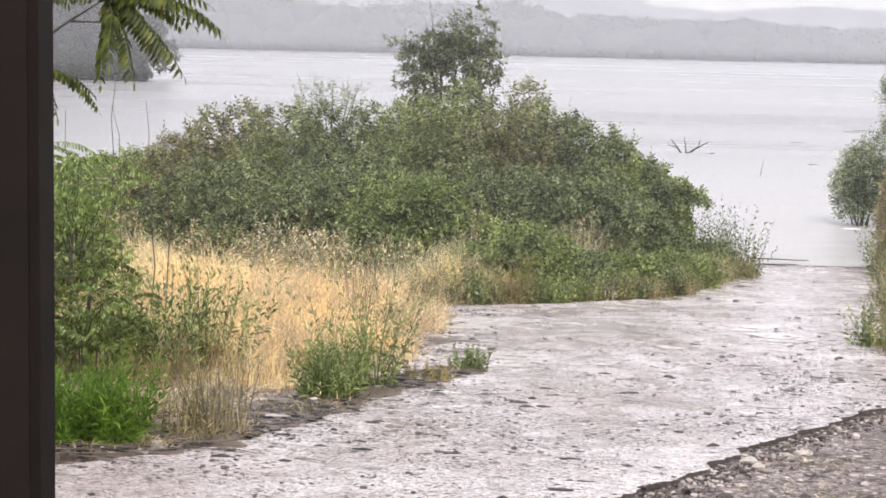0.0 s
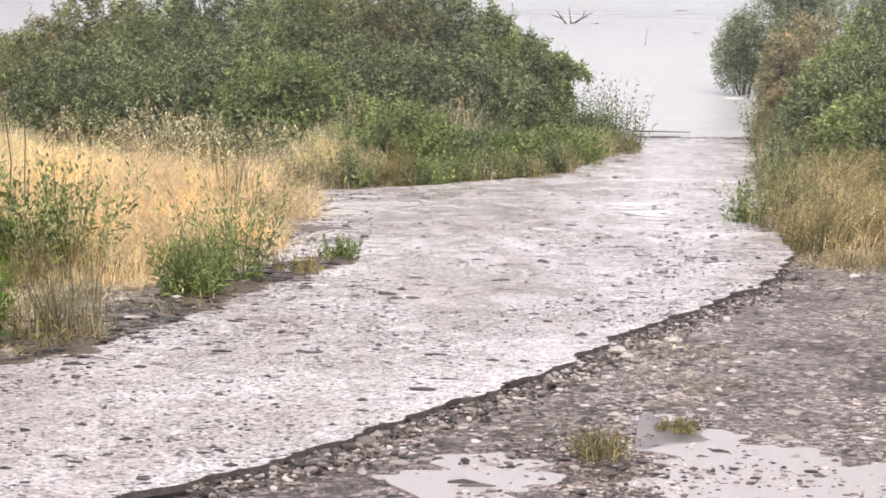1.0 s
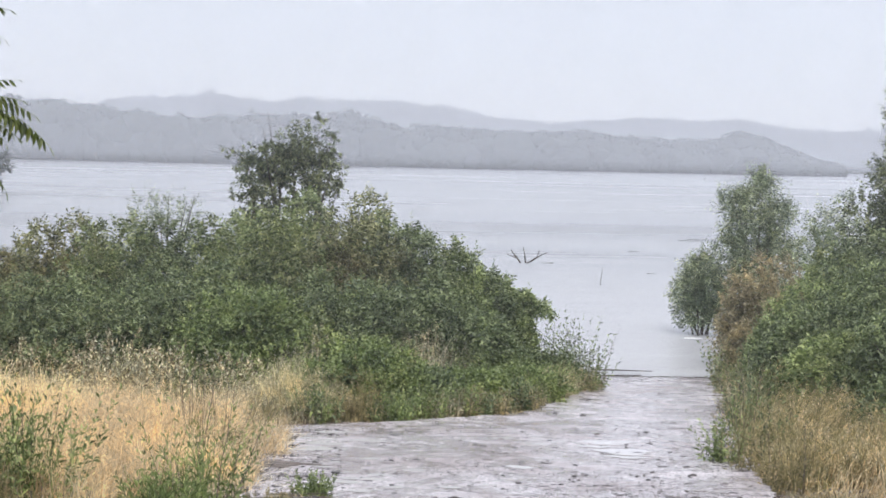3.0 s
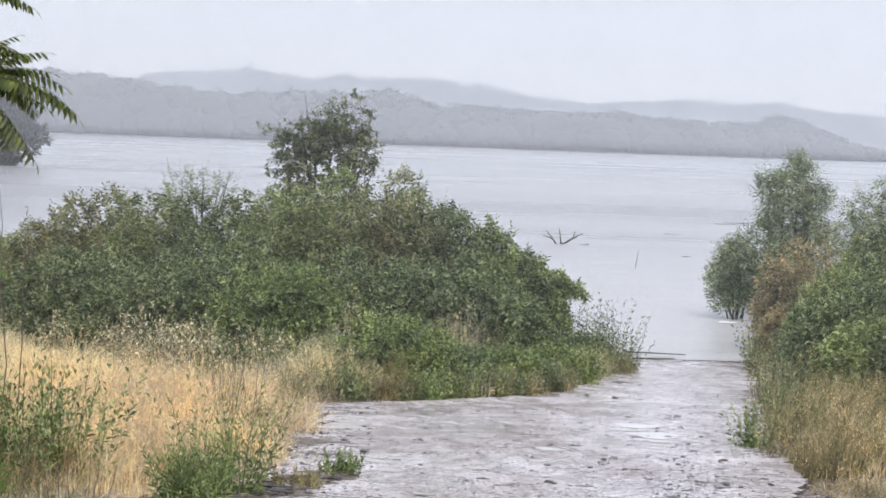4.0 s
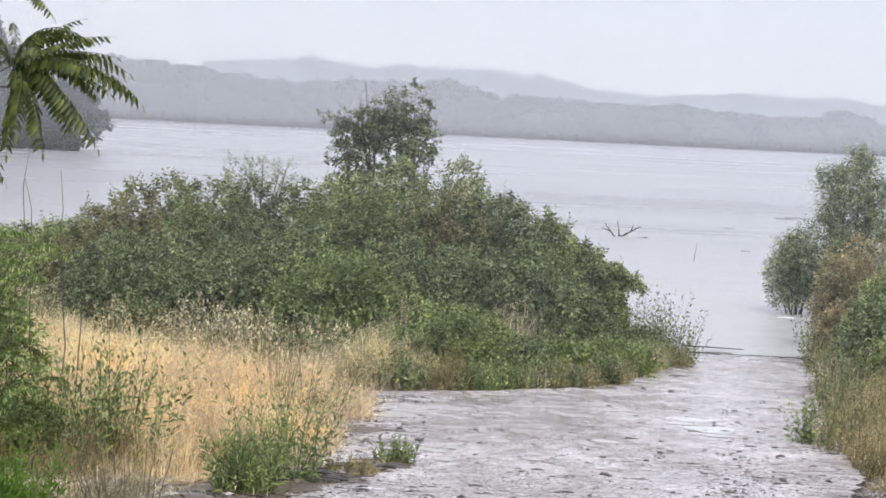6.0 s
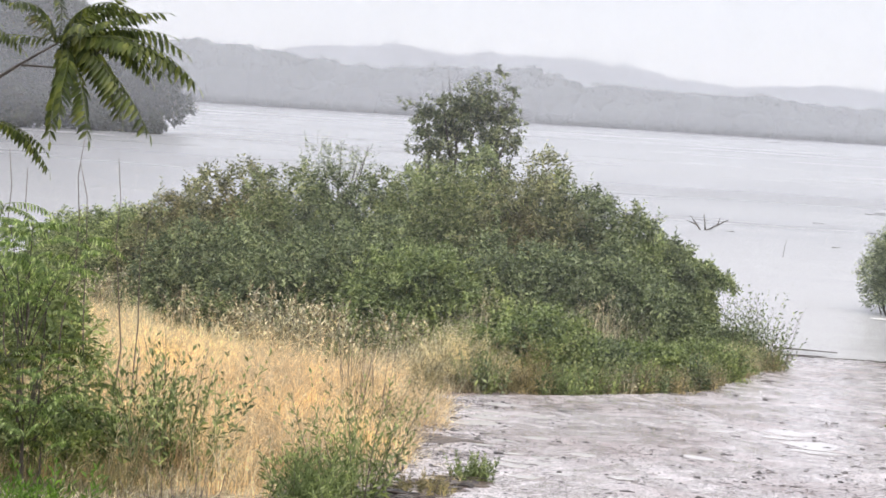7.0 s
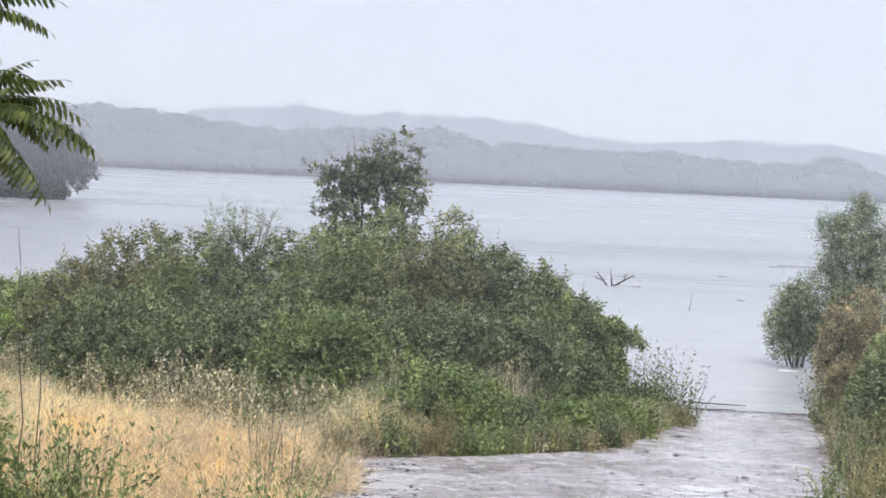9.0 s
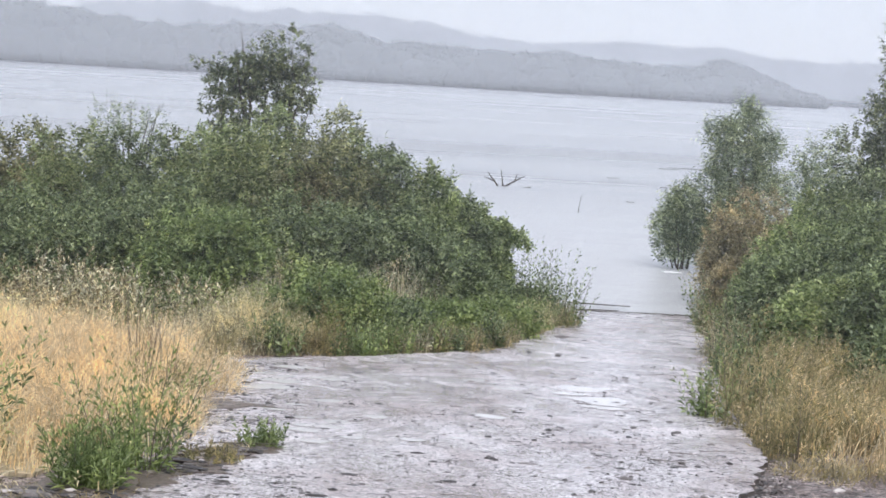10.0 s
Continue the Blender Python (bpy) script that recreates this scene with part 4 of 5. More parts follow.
for n_, tips in ((node_a, TIPS_A), (node_b, TIPS_B), ((-4.3, 10.9, 4.25), [(-3.72, 10.9, 3.94), (-3.9, 10.5, 3.9), (-4.9, 11.2, 4.1), (-3.95, 11.4, 4.05)]),
                 ((-4.6, 10.9, 4.85), [(-4.05, 10.8, 4.86), (-4.0, 11.1, 4.7), (-5.2, 11.0, 4.6), (-4.1, 10.6, 4.62)]),
                 ((-4.75, 11.3, 5.1), [(-4.2, 11.3, 5.25), (-4.25, 11.6, 5.0), (-4.3, 11.0, 5.4), (-4.35, 11.5, 4.85), (-5.3, 11.2, 5.2)]),
                 ((-4.95, 11.4, 4.5), [(-4.45, 11.3, 4.6), (-4.5, 11.6, 4.35), (-4.55, 11.0, 4.3)]),
                 ((-3.7, 11.0, 5.8), [(-3.1, 11.0, 5.95), (-3.2, 10.6, 5.7), (-4.2, 11.2, 6.0), (-3.6, 10.4, 6.1)])):
    for tip in tips:
        j = rng.normal(size=3) * 0.02
        leaf_list.append((near(tuple(np.array(n_) + j))[0], near(tip)[0]))
heaven_tree((-5.4, 11.0), "tree of heaven with long drooping feathery green leaves",
            [(near((-5.3, 11.0, 1.7), (-5.25, 11.0, 3.2), (-4.95, 11.0, 4.05), (-4.31, 11.0, 4.4), (-4.0, 11.0, 4.61), node_a), 0.026, 0.005),
             (near((-5.2, 11.0, 3.3), (-4.9, 10.95, 4.2), (-4.33, 10.9, 4.69), (-4.1, 10.9, 5.04), node_b, (-3.7, 11.0, 5.8)), 0.022, 0.005),
             (near((-3.98, 11.0, 4.61), (-3.66, 10.95, 4.61)), 0.008, 0.005), (near((-4.95, 11.0, 4.05), (-4.3, 10.9, 4.25)), 0.014, 0.006), (near((-4.9, 10.95, 4.3), (-4.6, 10.9, 4.85)), 0.012, 0.006), (near((-4.95, 11.0, 4.2), (-5.0, 11.3, 4.8), (-4.75, 11.3, 5.1)), 0.011, 0.005), (near((-5.2, 11.0, 3.6), (-4.95, 11.4, 4.5)), 0.011, 0.005)], leaf_list, DARK_FEATHERS)


def sapling(x, y, z0, z1, spread, count, label, whorls=5, length=0.5, kinds=None):
    limbs, leaves = [], []
    g = ground_z(x, y)
    for i in range(whorls):
        a = i * 2.4
        top = np.array([x + math.cos(a) * spread * rng.uniform(0.2, 1), y + math.sin(a) * spread * rng.uniform(0.2, 1), z0 + (z1 - z0) * (i + 0.8) / whorls])
        low = (x + 0.1 * math.cos(a), y + 0.1 * math.sin(a), g - 0.05) if i < 3 else (x + 0.04 * math.cos(a), y + 0.04 * math.sin(a), g + (top[2] - g) * 0.62)
        limbs.append(([low, ((low[0] + top[0]) / 2, (low[1] + top[1]) / 2, (low[2] + top[2]) / 2 + 0.06), tuple(top)], 0.011 if i < 3 else 0.006, 0.003))
        for k in range(count):
            b = k * 6.283 / count + rng.uniform(0, 0.6)
            L = length * rng.uniform(0.7, 1.15)
            leaves.append((tuple(top - [0, 0, 0.02 * k]), tuple(top + [L * math.cos(b) * 0.9, L * math.sin(b) * 0.9, L * rng.uniform(-0.55, 0.25)])))
    heaven_tree((x, y), label, limbs, leaves, kinds or FEATHERS, "saplings by the grass")


sapling(-4.85, 13.0, 3.0, 3.62, 0.5, 7, "bushy sapling with feathery bright green leaves", 11, 0.42)
sapling(-5.55, 13.5, 2.9, 3.7, 0.5, 7, "bushy sapling with feathery bright green leaves", 9, 0.45)
sapling(-4.5, 12.2, 2.05, 2.8, 0.45, 7, "low dark feathery sapling beside dry grass", 12, 0.38, [FEATHERS[0], DARK_FEATHERS[0], FEATHERS[2]])
sapling(-5.1, 12.2, 2.0, 2.85, 0.45, 7, "low dark feathery sapling beside dry grass", 11, 0.4, DARK_FEATHERS)

# bare stems standing behind the saplings
for i, (x, z) in enumerate(((-5.3, 3.9), (-5.0, 4.3), (-4.8, 4.0), (-4.62, 4.15), (-4.5, 3.75), (-5.55, 4.1))):
    g = ground_z(x, 14.2)
    v, f = tube(wander((0, 0, -0.05), (rng.uniform(-0.15, 0.15), 0.1, z - g), 9, 0.14), 0.009, 0.003, 5)
    ob = tagged(mesh_object("bare_stem", v, f, DRIFT, smooth=True), "thin bare grey stem rising among saplings", "stem", "bare stems")
    ob.location = (x, 14.2 + 0.1 * i, g)

# ================= trees standing in the lake, far off =================
for x, y, h, r in ((-50.8, 168, 7.0, 3.0), (-56.0, 168, 9.5, 3.6), (-60.5, 165, 16.0, 5.0), (-67.0, 160, 23.0, 6.5), (-75.0, 162, 23.0, 6.5)):
    boughs = [(x, y, h * 0.4, r * 0.8, r * 0.7, h * 0.38)]
    for i in range(11):
        a_, e_ = i * 2.4, rng.uniform(0.08, 0.92)
        q_ = r * (1.05 - 0.55 * e_) * rng.uniform(0.5, 1.05)
        boughs.append((x + math.cos(a_) * q_, y + math.sin(a_) * q_ * 0.6, h * e_, r * rng.uniform(0.22, 0.42), r * 0.3, h * rng.uniform(0.07, 0.14)))
    for i in range(7 if r > 3.2 else 2):
        boughs.append((x + r * (i - 3) / 3.0 * 0.95 * rng.uniform(0.7, 1.0), y - 1.5 + (i % 3), h * 0.06 + rng.uniform(0, 0.05) * h, r * 0.3, r * 0.3, h * 0.09))
    shrub("lake_tree", (x, y), boughs, FLOODED, "grey flooded tree standing in the lake", "tree", "flooded trees", n=int(400 * r) if r > 3.2 else 520, shoot=1.0, leaves=10, L=0.6, W=0.34, stems=5, whips=60)


# ================= weeds at the ramp's edge =================
def weed(name, x, y, h, spread, stems, mat, label, L=0.07, W=0.016, leaves=16, stalk=DRIFT, bare=0):
    """A clump of upright leafy stalks from one foot."""
    e = thing(name, (x, y, ground_z(x, y)), label, "weed", "weeds by the ramp")
    a = rng.uniform(0, 6.283, stems)
    q = rng.random(stems) ** 0.6 * spread
    P = np.stack([np.cos(a) * q, np.sin(a) * q, 0 * a], -1)
    D = unit(np.stack([np.cos(a) * q / spread * 0.35, np.sin(a) * q / spread * 0.35, np.ones(stems)], -1) + rng.normal(size=(stems, 3)) * 0.1)
    length = h * rng.uniform(0.6, 1.1, stems)
    V, F = join([shoots(P, D, length, leaves, L, W, 0.55), blades(P, length, 0.2, 0.008)])
    mesh_object("foliage", V, F, mat, e)
    for i in range(max(bare, 3)):
        v, f = tube(wander(P[i % stems], P[i % stems] + D[i % stems] * length[i % stems] * 1.02, 6, 0.05), 0.005, 0.002, 5)
        mesh_object("stalk", v, f, stalk, e, smooth=True)
    return e


weed("sapling", -3.72, 13.2, 1.08, 0.42, 60, OLIVE, "leafy yellow green sapling in dry grass", 0.095, 0.03, 18, BARK, 8)
weed("sapling", -4.15, 13.5, 0.95, 0.36, 46, OLIVE, "olive leafy sapling in dry grass", 0.12, 0.04, 15, BARK, 6)
weed("weed", -2.38, 12.15, 0.5, 0.22, 80, GREEN, "green leafy weed clump on the ramp edge", 0.1, 0.02)
weed("weed", -2.22, 12.95, 0.95, 0.26, 46, GREEN, "tall airy green weed with brown stalks", 0.09, 0.024, 20, DRIFT, 7)
weed("weed", -1.45, 14.5, 0.26, 0.16, 40, GREEN, "low dark green weed tuft on concrete", 0.06, 0.02)
weed("weed", -1.75, 13.6, 0.18, 0.25, 40, GRASS, "short weeds growing out of a concrete joint", 0.06, 0.014)
weed("weed", -3.45, 9.5, 0.6, 0.28, 120, BRIGHT, "bright green bushy weed beside the ramp", 0.1, 0.02)
weed("weed", -3.75, 9.3, 0.55, 0.24, 80, BRIGHT, "bright green bushy weed beside the ramp", 0.1, 0.02)
weed("weed", -2.75, 10.1, 0.6, 0.2, 60, RUST, "dry brown stalk clump beside the ramp", 0.05, 0.008, 6, DRIFT, 20)
weed("weed", -2.98, 9.9, 0.5, 0.2, 50, GRASS, "yellow green weed with thin stalks", 0.08, 0.012, 10)
weed("weed", 0.72, 7.15, 0.14, 0.14, 60, GRASS, "mossy green tuft in gravel beside a puddle", 0.05, 0.01, 8)
weed("weed", 1.18, 7.75, 0.05, 0.12, 50, GRASS, "flat mossy tuft in gravel beside a puddle", 0.04, 0.012, 6)
for x, y in ((-2.7, 17.0), (-2.85, 16.4), (-3.3, 18.9), (-3.15, 18.6)):
    weed("weed", x, y, 1.0, 0.08, 5, SEED, "thin dark dead stalk in dry grass", 0.03, 0.008, 5, DRIFT, 5)
for x, y, h in ((1.75, 31.8, 1.5), (2.0, 32.3, 1.3), (1.3, 32.6, 1.6), (2.2, 31.6, 0.8), (1.5, 31.0, 1.1)):
    weed("weed", x, y, h, 0.25, 22, DEEP, "tall upright leafy weed at the bank's tip", 0.1, 0.035, 18)
grass("grass", [(-5.5, 12.8), (-2.9, 13.2), (-2.4, 11.9), (-2.7, 10.6), (-3.2, 9.6), (-4.6, 9.4), (-6, 11)], 3200, 0.14, SEED, "flattened brown straw litter beside the ramp", 1.6, 0.009, 0.02, 0.5)
grass("grass", [(-4.8, 13.2), (-3.4, 13.6), (-3.5, 12.8), (-3.8, 12.2), (-5.2, 12.2)], 900, 0.45, GRASS, "green blades between straw beside the ramp", 0.4, 0.01, 0.05, 0.5)


EDGE_KINDS = ((GRASS, 0.016, "yellow green weed tuft at the ramp edge"), (GREEN, 0.03, "leafy green weed tuft at the ramp edge"), (DEEP, 0.035, "dark leafy weed tuft at the ramp edge"), (SEED, 0.01, "dry brown weed tuft at the ramp edge"))


def edge_weeds(line_, count, lo, hi, sway, weights):
    q = np.array(line_)
    for t_ in np.sort(rng.uniform(0, len(q) - 1, count)):
        x, y = (np.interp(t_, np.arange(len(q)), q[:, k]) for k in (0, 1))
        m, w, lab = EDGE_KINDS[rng.choice(4, p=weights)]
        weed("weed", float(x + rng.normal() * sway), float(y + rng.normal() * sway), float(rng.uniform(lo, hi)), float(rng.uniform(0.12, 0.3)), int(rng.integers(18, 40)), m, lab, 0.09, w, 12)


edge_weeds([(3.2, 15.6), (3.3, 18.5), (3.95, 23.8), (4.5, 29.0), (5.15, 34.6)], 30, 0.4, 1.1, 0.16, (0.4, 0.25, 0.2, 0.15))
edge_weeds([(-2.6, 22.6), (-0.9, 23.4), (0.05, 24.6), (0.95, 26.0), (2.3, 32.2)], 24, 0.25, 0.6, 0.14, (0.4, 0.35, 0.15, 0.1))
edge_weeds([(-2.7, 13.2), (-2.5, 15.0), (-2.65, 17.2), (-2.7, 19.6), (-2.9, 21.8)], 8, 0.25, 0.55, 0.12, (0.4, 0.2, 0.0, 0.4))
edge_weeds([(-4.2, 9.6), (-3.5, 10.6), (-3.1, 11.0)], 4, 0.2, 0.5, 0.15, (0.5, 0.2, 0.0, 0.3))


# ================= stones, gravel, twigs =================
def pebbles(name, P, size, mat, label, sink=0.3, shape=(1.25, 0.9, 0.5)):
    bm = bmesh.new()
    bmesh.ops.create_icosphere(bm, subdivisions=1, radius=1)
    iv = np.array([v.co[:] for v in bm.verts])
    fi = np.array([[v.index for v in f.verts] for f in bm.faces])
    bm.free()
    n = len(P)
    r = size * np.exp(rng.normal(size=n) * 0.45)
    V = iv[None] * (1 + 0.22 * rng.normal(size=(n, len(iv), 1))) * (r[:, None] * rng.uniform(0.6, 1.35, (n, 3)) * np.array(shape))[:, None]
    V = V + P[:, None] + np.array([0, 0, 1.0]) * (r * (0.5 - sink))[:, None, None]
    F = (np.arange(n)[:, None, None] * len(iv) + fi[None]).reshape(-1, 3)
    return tagged(mesh_object(name, V.reshape(-1, 3), F, mat), label, "gravel", kind="stuff")


RAMP = LEFT_EDGE + [(5.0, 34.9), (3.78, 23.74), (3.12, 18.28), (2.95, 15.66)] + CRACK[:-2] + [(-2.0, 5.5)]
GRAVEL_BED = [(2.9, 14.9)] + [(x + 0.04, y) for x, y in CRACK[:-2]] + [(-0.6, 5.4), (3.0, 5.4), (4.2, 8.0), (4.4, 14.0)]


def gravel_material(name, stops):
    m, n, l, b = material(name)
    g = n.new("ShaderNodeNewGeometry")
    l.new(ramp(n, l, g.outputs["Random Per Island"], stops), b.inputs["Base Color"])
    b.inputs["Roughness"].default_value = 0.35
    return m


GRIT = gravel_material("mixed_gravel", [(0.0, (0.03, 0.026, 0.024)), (0.45, (0.12, 0.095, 0.085)), (0.8, (0.34, 0.29, 0.27)), (1.0, (0.66, 0.6, 0.57))])
DARK_GRIT = gravel_material("dark_grit", [(0.0, (0.022, 0.02, 0.019)), (0.75, (0.07, 0.06, 0.058)), (1.0, (0.25, 0.22, 0.21))])
P = scatter(GRAVEL_BED, 20000, 0.6, 1.3)
pebbles("gravel", P, 0.0105, GRIT, "loose wet mixed gravel beside the broken concrete")
P = scatter([(0.3, 8.6), (0.95, 10.2), (1.5, 11.4), (1.75, 11.2), (1.5, 9.2), (0.9, 7.8), (0.3, 7.3), (-0.6, 7.0)], 3600, 0.6, 2.0)
pebbles("gravel", P, 0.0105, GRIT, "coarse rubble along the broken concrete edge")
P = scatter(RAMP, 12000, 0.9, 0.9)
P = P[rng.random(len(P)) < np.clip(1.6 - P[:, 1] / 18, 0.12, 1)]
P[:, 2] += 0.053
pebbles("gravel", P, 0.0072, DARK_GRIT, "scattered dark grit on the wet ramp")
P = scatter(RAMP, 3400, 1.2, 0.7)
P = P[rng.random(len(P)) < np.clip(1.6 - P[:, 1] / 18, 0.15, 1)]
P[:, 2] += 0.05
pebbles("debris", P, 0.0105, DARK_GRIT, "dark bark chips and twig bits on the ramp", 0.3, (2.2, 0.9, 0.5))
P = scatter([(0.0, 7.1), (0.9, 8.3), (1.3, 8.0), (2.2, 7.05), (3.3, 6.6), (3.0, 5.4), (0.0, 5.6)], 2600, 1.2, 2.0)
P[:, 2] += 0.012
pebbles("gravel", P, 0.0075, GRIT, "gravel standing out of the puddles", 0.1)
grass("litter", [(0.2, 8.0), (0.8, 9.4), (1.2, 10.6), (1.9, 10.6), (1.7, 8.8), (0.9, 7.5), (0.4, 6.6)], 500, 0.05, SEED, "brown straw litter between rubble", 2.4, 0.008, 0.0, 0.8, "litter", fade=0.2)
grass("litter", [(0.4, 6.4), (1.3, 6.5), (1.2, 7.6), (0.6, 7.7)], 260, 0.05, SEED, "brown straw litter round the mossy tufts", 2.4, 0.008, 0.0, 0.8, "litter", fade=0.2)
MUD_BAND = [(-4.4, 8.8), (-3.0, 9.0), (-2.6, 9.7), (-2.25, 10.8), (-1.85, 12.6), (-1.4, 14.3), (-1.7, 14.6), (-2.2, 13.4), (-3.2, 11.0), (-4.8, 10.2)]
for count, mat, size, lab in ((900, DARK_GRIT, 0.012, "dark bark and twig bits on washed mud"), (700, GRIT, 0.011, "pale and brown grit on washed mud")):
    P = scatter(MUD_BAND, count, 0.8, 1.8)
    P[:, 2] += 0.062
    pebbles("debris", P, size, mat, lab, 0.2, (2.6, 1.2, 0.6))
grass("litter", MUD_BAND, 2200, 0.1, RUST, "brown straw and leaf litter on washed mud", 1.8, 0.009, 0.0, 0.8, "litter", fade=0.2, lift=0.055)
P = scatter(GRAVEL_BED, 2600, 1.0, 0.9)
pebbles("debris", P, 0.0075, DARK_GRIT, "dark bark chips and twig bits in the gravel", 0.2, (3.0, 0.8, 0.6))
P = scatter([(-2.9, 9.0), (-2.2, 12.4), (-2.0, 14.2), (-2.3, 17.0), (-2.7, 21.0), (-1.8, 21.5), (-1.3, 16.0), (-1.4, 13.5), (-1.9, 11.0), (-2.4, 8.6)], 1400, 0.7, 1.5)
P[:, 2] += 0.053
pebbles("gravel", P, 0.008, DARK_GRIT, "dark grit and litter along the ramp edge")


P = np.concatenate([np.column_stack([np.interp(t_, np.arange(len(CRACK)), [c[k] for c in CRACK]) for k in (0, 1)]) for t_ in [rng.uniform(0, len(CRACK) - 3, 1100)]])
P = P + rng.normal(size=P.shape) * 0.055 + [0.03, -0.03]
pebbles("gravel", np.column_stack([P, ground_z(P[:, 0], P[:, 1]) + 0.012]), 0.008, DARK_GRIT, "dark crumbs along the broken concrete edge")


line_x, line_y = np.array([c[0] for c in CRACK]), np.array([c[1] for c in CRACK])
t_ = rng.uniform(0, len(CRACK) - 3, 2600)
off = np.abs(rng.normal(size=len(t_))) * 0.13
P = np.column_stack([np.interp(t_, np.arange(len(CRACK)), line_x) + off * 0.85, np.interp(t_, np.arange(len(CRACK)), line_y) - off * 0.5])
pebbles("gravel", np.column_stack([P, ground_z(P[:, 0], P[:, 1]) + 0.006]), 0.0095, GRIT, "rubble crumbled from the concrete edge", 0.2, (1.3, 1.0, 0.75))


def stone_at(x, y, r, top, mat, label):
    ob = part("stone", lump(r, x * 3 + y, 2, (1.3, 0.85, 0.5), 0.6), mat, None, "", False)
    ob.location, ob.rotation_euler = (x, y, ground_z(x, y) + top + r * 0.2), (0, 0, x * 7)
    tagged(ob, label, "stone", "stones on the ramp")


for x, y in scatter([(-2.4, 8.5), (-1.4, 14.5), (-1.5, 20), (2.6, 21), (2.6, 15.5), (0.6, 10.3), (-1.0, 7.0)], 34)[:, :2]:
    stone_at(x, y, float(rng.uniform(0.012, 0.026)), 0.045, STONE, "small dark wet stone lying on the ramp")
for x, y, r in ((-2.41, 8.66, 0.04), (0.45, 14.56, 0.045), (-2.55, 8.9, 0.03), (1.2, 13.2, 0.04), (1.05, 13.0, 0.03), (2.1, 14.9, 0.04), (1.6, 24.6, 0.07), (1.2, 24.9, 0.05), (2.3, 16.9, 0.05), (1.9, 17.1, 0.04)):
    stone_at(x, y, r * 0.7, 0.045, STONE, "dark wet stone lying on the ramp")
for x, y, r in ((1.37, 10.6, 0.05), (1.25, 10.5, 0.035), (1.0, 9.9, 0.05), (0.95, 10.1, 0.06), (0.85, 9.2, 0.03)):
    stone_at(x, y, r, 0.0, PALE_STONE, "pale broken concrete lump in wet gravel")


def stick(x, y, length, turn, r, label, top=0.055, name="stick", bend=0.1, z=None, mat=DRIFT, category="stick", group="sticks on the ramp"):
    v, f = tube(wander((-length / 2, 0, 0), (length / 2, 0, 0), 7, bend), r, r * 0.5, 6)
    v[:, 2] = v[:, 2] * 0.3
    ob = tagged(mesh_object(name, v, f, mat, smooth=True), label, category, group)
    ob.location = (x, y, (ground_z(x, y) + top if z is None else z) + r * 0.7)
    ob.rotation_euler = (0, 0, radians(turn))
    return ob


for x, y, L, a in ((-2.5, 9.25, 0.5, -25), (-3.1, 8.7, 0.7, -8), (-3.3, 8.9, 0.5, 10), (-2.75, 9.3, 0.6, 14), (-2.1, 11.2, 0.3, -20), (-1.9, 12.0, 0.35, 5), (-2.3, 16.9, 0.7, 8), (-2.5, 17.1, 0.5, -12), (-2.1, 16.3, 0.6, 20), (-2.3, 15.6, 0.8, 4),
                   (-2.2, 15.0, 0.5, -15), (-1.6, 16.9, 0.4, 0), (2.3, 15.4, 0.5, -6), (2.55, 15.7, 0.4, 12), (2.0, 14.9, 0.35, -14), (1.3, 12.6, 0.3, 18), (1.9, 18.7, 0.9, -8), (0.2, 12.6, 0.3, 0), (2.9, 22.6, 0.5, 6), (3.3, 28.0, 0.6, 3), (3.6, 30.0, 0.7, -4), (0.4, 18.6, 0.4, 6), (-0.9, 19.4, 0.4, -9), (-2.0, 20.6, 0.6, 5)):
    stick(x, y, L, a, 0.012, "dark wet twig lying on the ramp")
for x, y, L, a in ((-2.7, 9.5, 0.5, 20), (-3.3, 9.1, 0.8, -6), (-2.5, 10.3, 0.5, 35), (-2.9, 9.7, 0.6, -30), (-2.3, 12.6, 0.6, 10), (-1.9, 13.3, 0.5, -18), (-1.7, 14.0, 0.6, 25), (-2.4, 12.0, 0.4, -40), (-1.5, 14.4, 0.5, 8), (-3.6, 8.9, 0.6, 15)):
    stick(x, y, L, a, 0.016, "dark wet twig in washed mud", 0.062)
for x, y, L, a in ((1.9, 10.9, 0.35, -20), (2.3, 10.4, 0.4, 8), (2.6, 12.1, 0.5, -5), (1.7, 9.0, 0.3, -16), (1.5, 8.0, 0.35, 12), (2.2, 7.9, 0.3, -8), (1.15, 8.3, 0.25, 25)):
    stick(x, y, L, a, 0.01, "dark wet twig lying in gravel", 0.012)
stick(3.12, 36.3, 1.3, -6, 0.06, "dark driftwood pole at the water's edge", 0, "driftwood", 0.02, 0.08, BARK, "driftwood", "driftwood")
stick(3.0, 35.3, 0.9, 12, 0.05, "short driftwood piece at the water's edge", 0.05, "driftwood", 0.05, None, BARK, "driftwood", "driftwood")
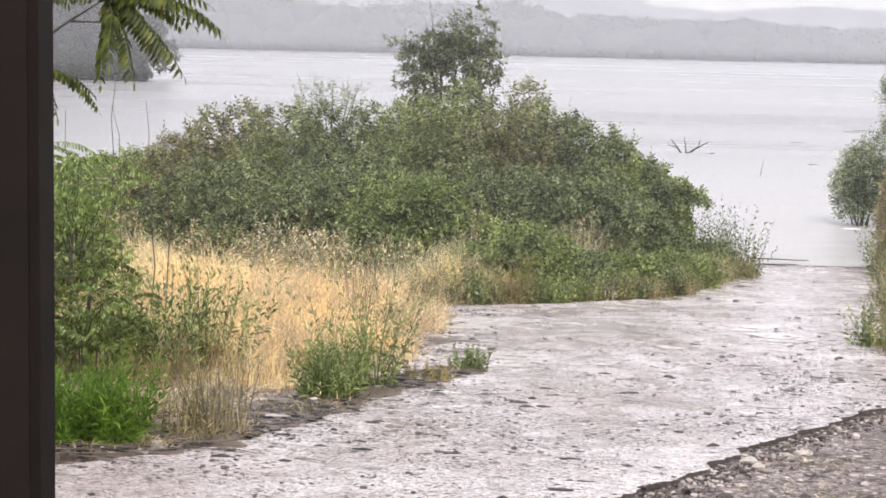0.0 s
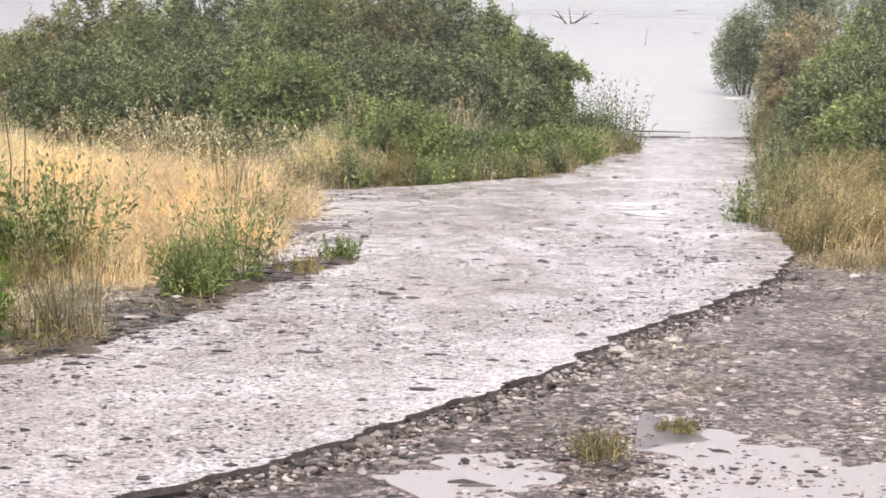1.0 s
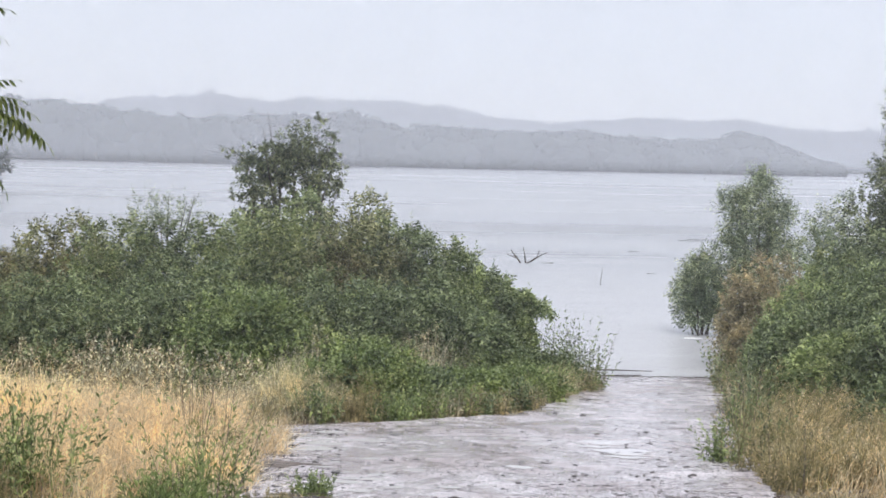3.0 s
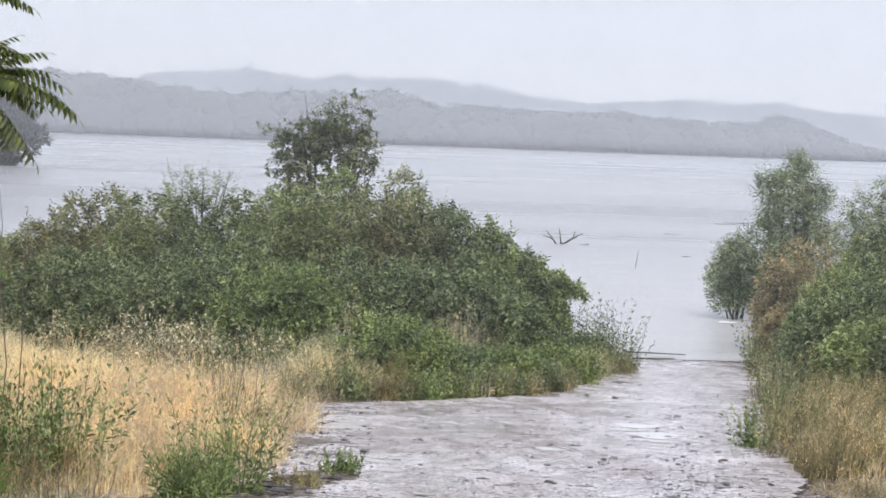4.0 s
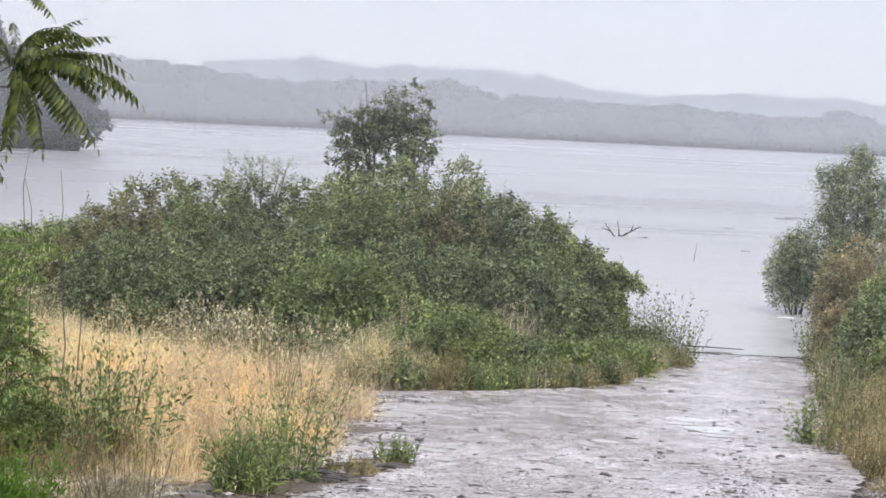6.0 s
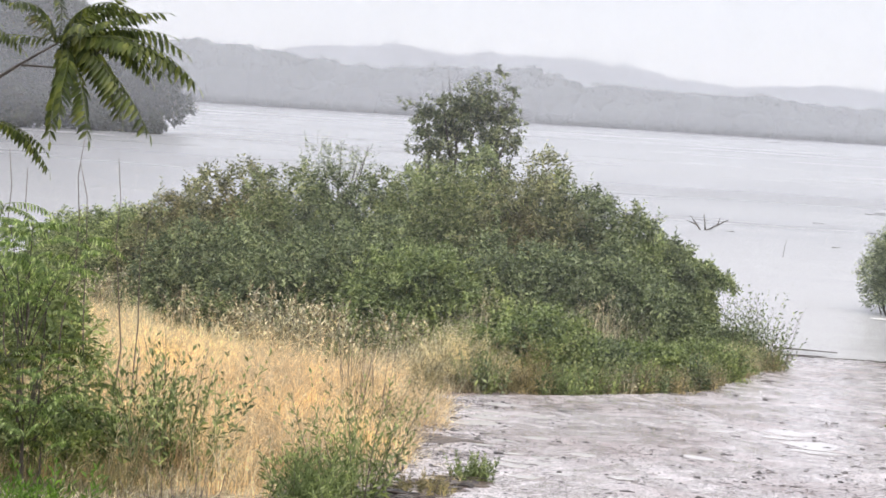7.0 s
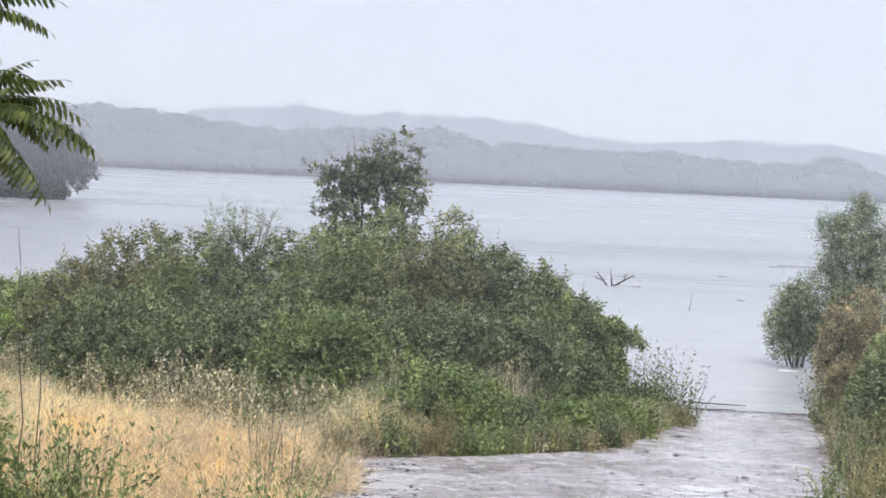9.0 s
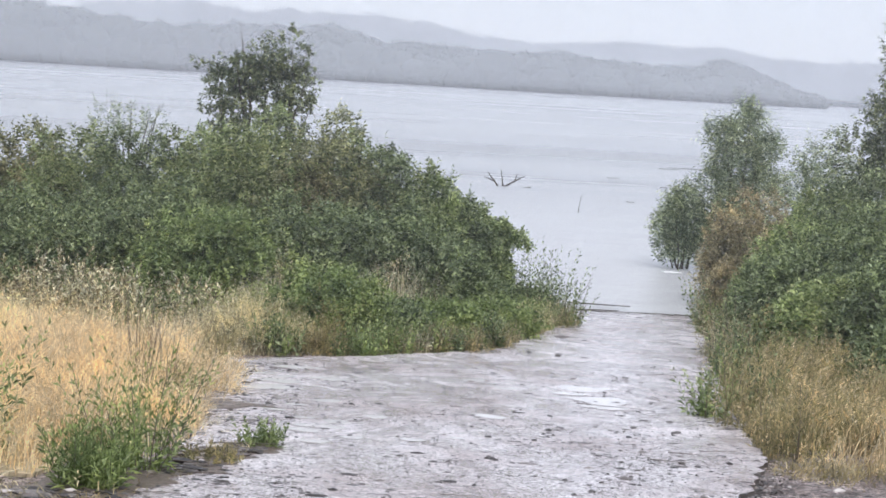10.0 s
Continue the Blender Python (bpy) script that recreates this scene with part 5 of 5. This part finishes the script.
for i in range(9):
    stick(2.75 + 0.27 * i, 35.15 + 0.05 * i, rng.uniform(0.3, 0.7), rng.uniform(-12, 12), 0.03, "thin driftwood twig in the line of wash", 0.05, "driftwood", 0.1, None, BARK, "driftwood", "driftwood")
for x, y, L in ((11.9, 98.5, 1.3), (14.0, 100, 2.4), (7.62, 85.8, 0.6), (9.6, 80.3, 0.6), (6.86, 69, 0.35), (12.6, 100.5, 1.2)):
    stick(x, y, L, rng.uniform(-12, 12), 0.05, "dark driftwood floating on the lake", 0, "driftwood", 0.05, 0.06, BARK, "driftwood", "floating driftwood")
for x, y, h in ((4.3, 62.3, 0.7), (51.7, 408, 3.6), (53.0, 400, 2.2), (-79, 356, 3.4), (-96, 420, 3.0), (62, 380, 2.6), (66, 390, 3.2)):
    v, f = tube(wander((0, 0, -0.6), (0.1 * h, 0, h), 6, 0.1), 0.012 * h + 0.01, 0.006 * h, 5)
    ob = tagged(mesh_object("dead_snag", v, f, BARK, smooth=True), "dead branch standing out of the lake", "snag", "snags in the lake")
    ob.location = (x, y, 0)


def dead_branch(x, y):
    e = thing("dead_branch", (x, y, 0.07), "bare forked branch lifting out of the lake", "branch")
    for a, b, r in (((-0.6, 0, -0.15), (0.3, 0, 0.1), 0.04), ((-0.3, 0, -0.05), (-0.75, 0.1, 0.6), 0.03), ((-0.1, 0, 0.0), (-0.2, 0, 0.65), 0.025), ((0.1, 0, 0.05), (0.85, 0, 0.5), 0.03), ((0.4, 0, 0.22), (0.5, 0, 0.6), 0.02), ((-0.5, 0, 0.2), (-0.95, 0, 0.35), 0.02), ((0.25, 0, -0.1), (1.1, 0.1, -0.02), 0.03)):
        v, f = tube(wander(a, b, 5, 0.1), r * 1.5, r * 0.6, 5)
        mesh_object("fork", v, f, BARK, e, smooth=True)


dead_branch(2.0, 74.8)
# weathered board lying in the grass before the shrubs
board = part("board", lump(1, 3.3, 1, (0.28, 0.06, 0.02), 0.2), PALE_STONE)
board.location, board.rotation_euler = (-5.2, 25.2, ground_z(-5.2, 25.2) + 0.02), (0.07, 0.0, 0.1)
tagged(board, "pale weathered board caught in weeds", "board")
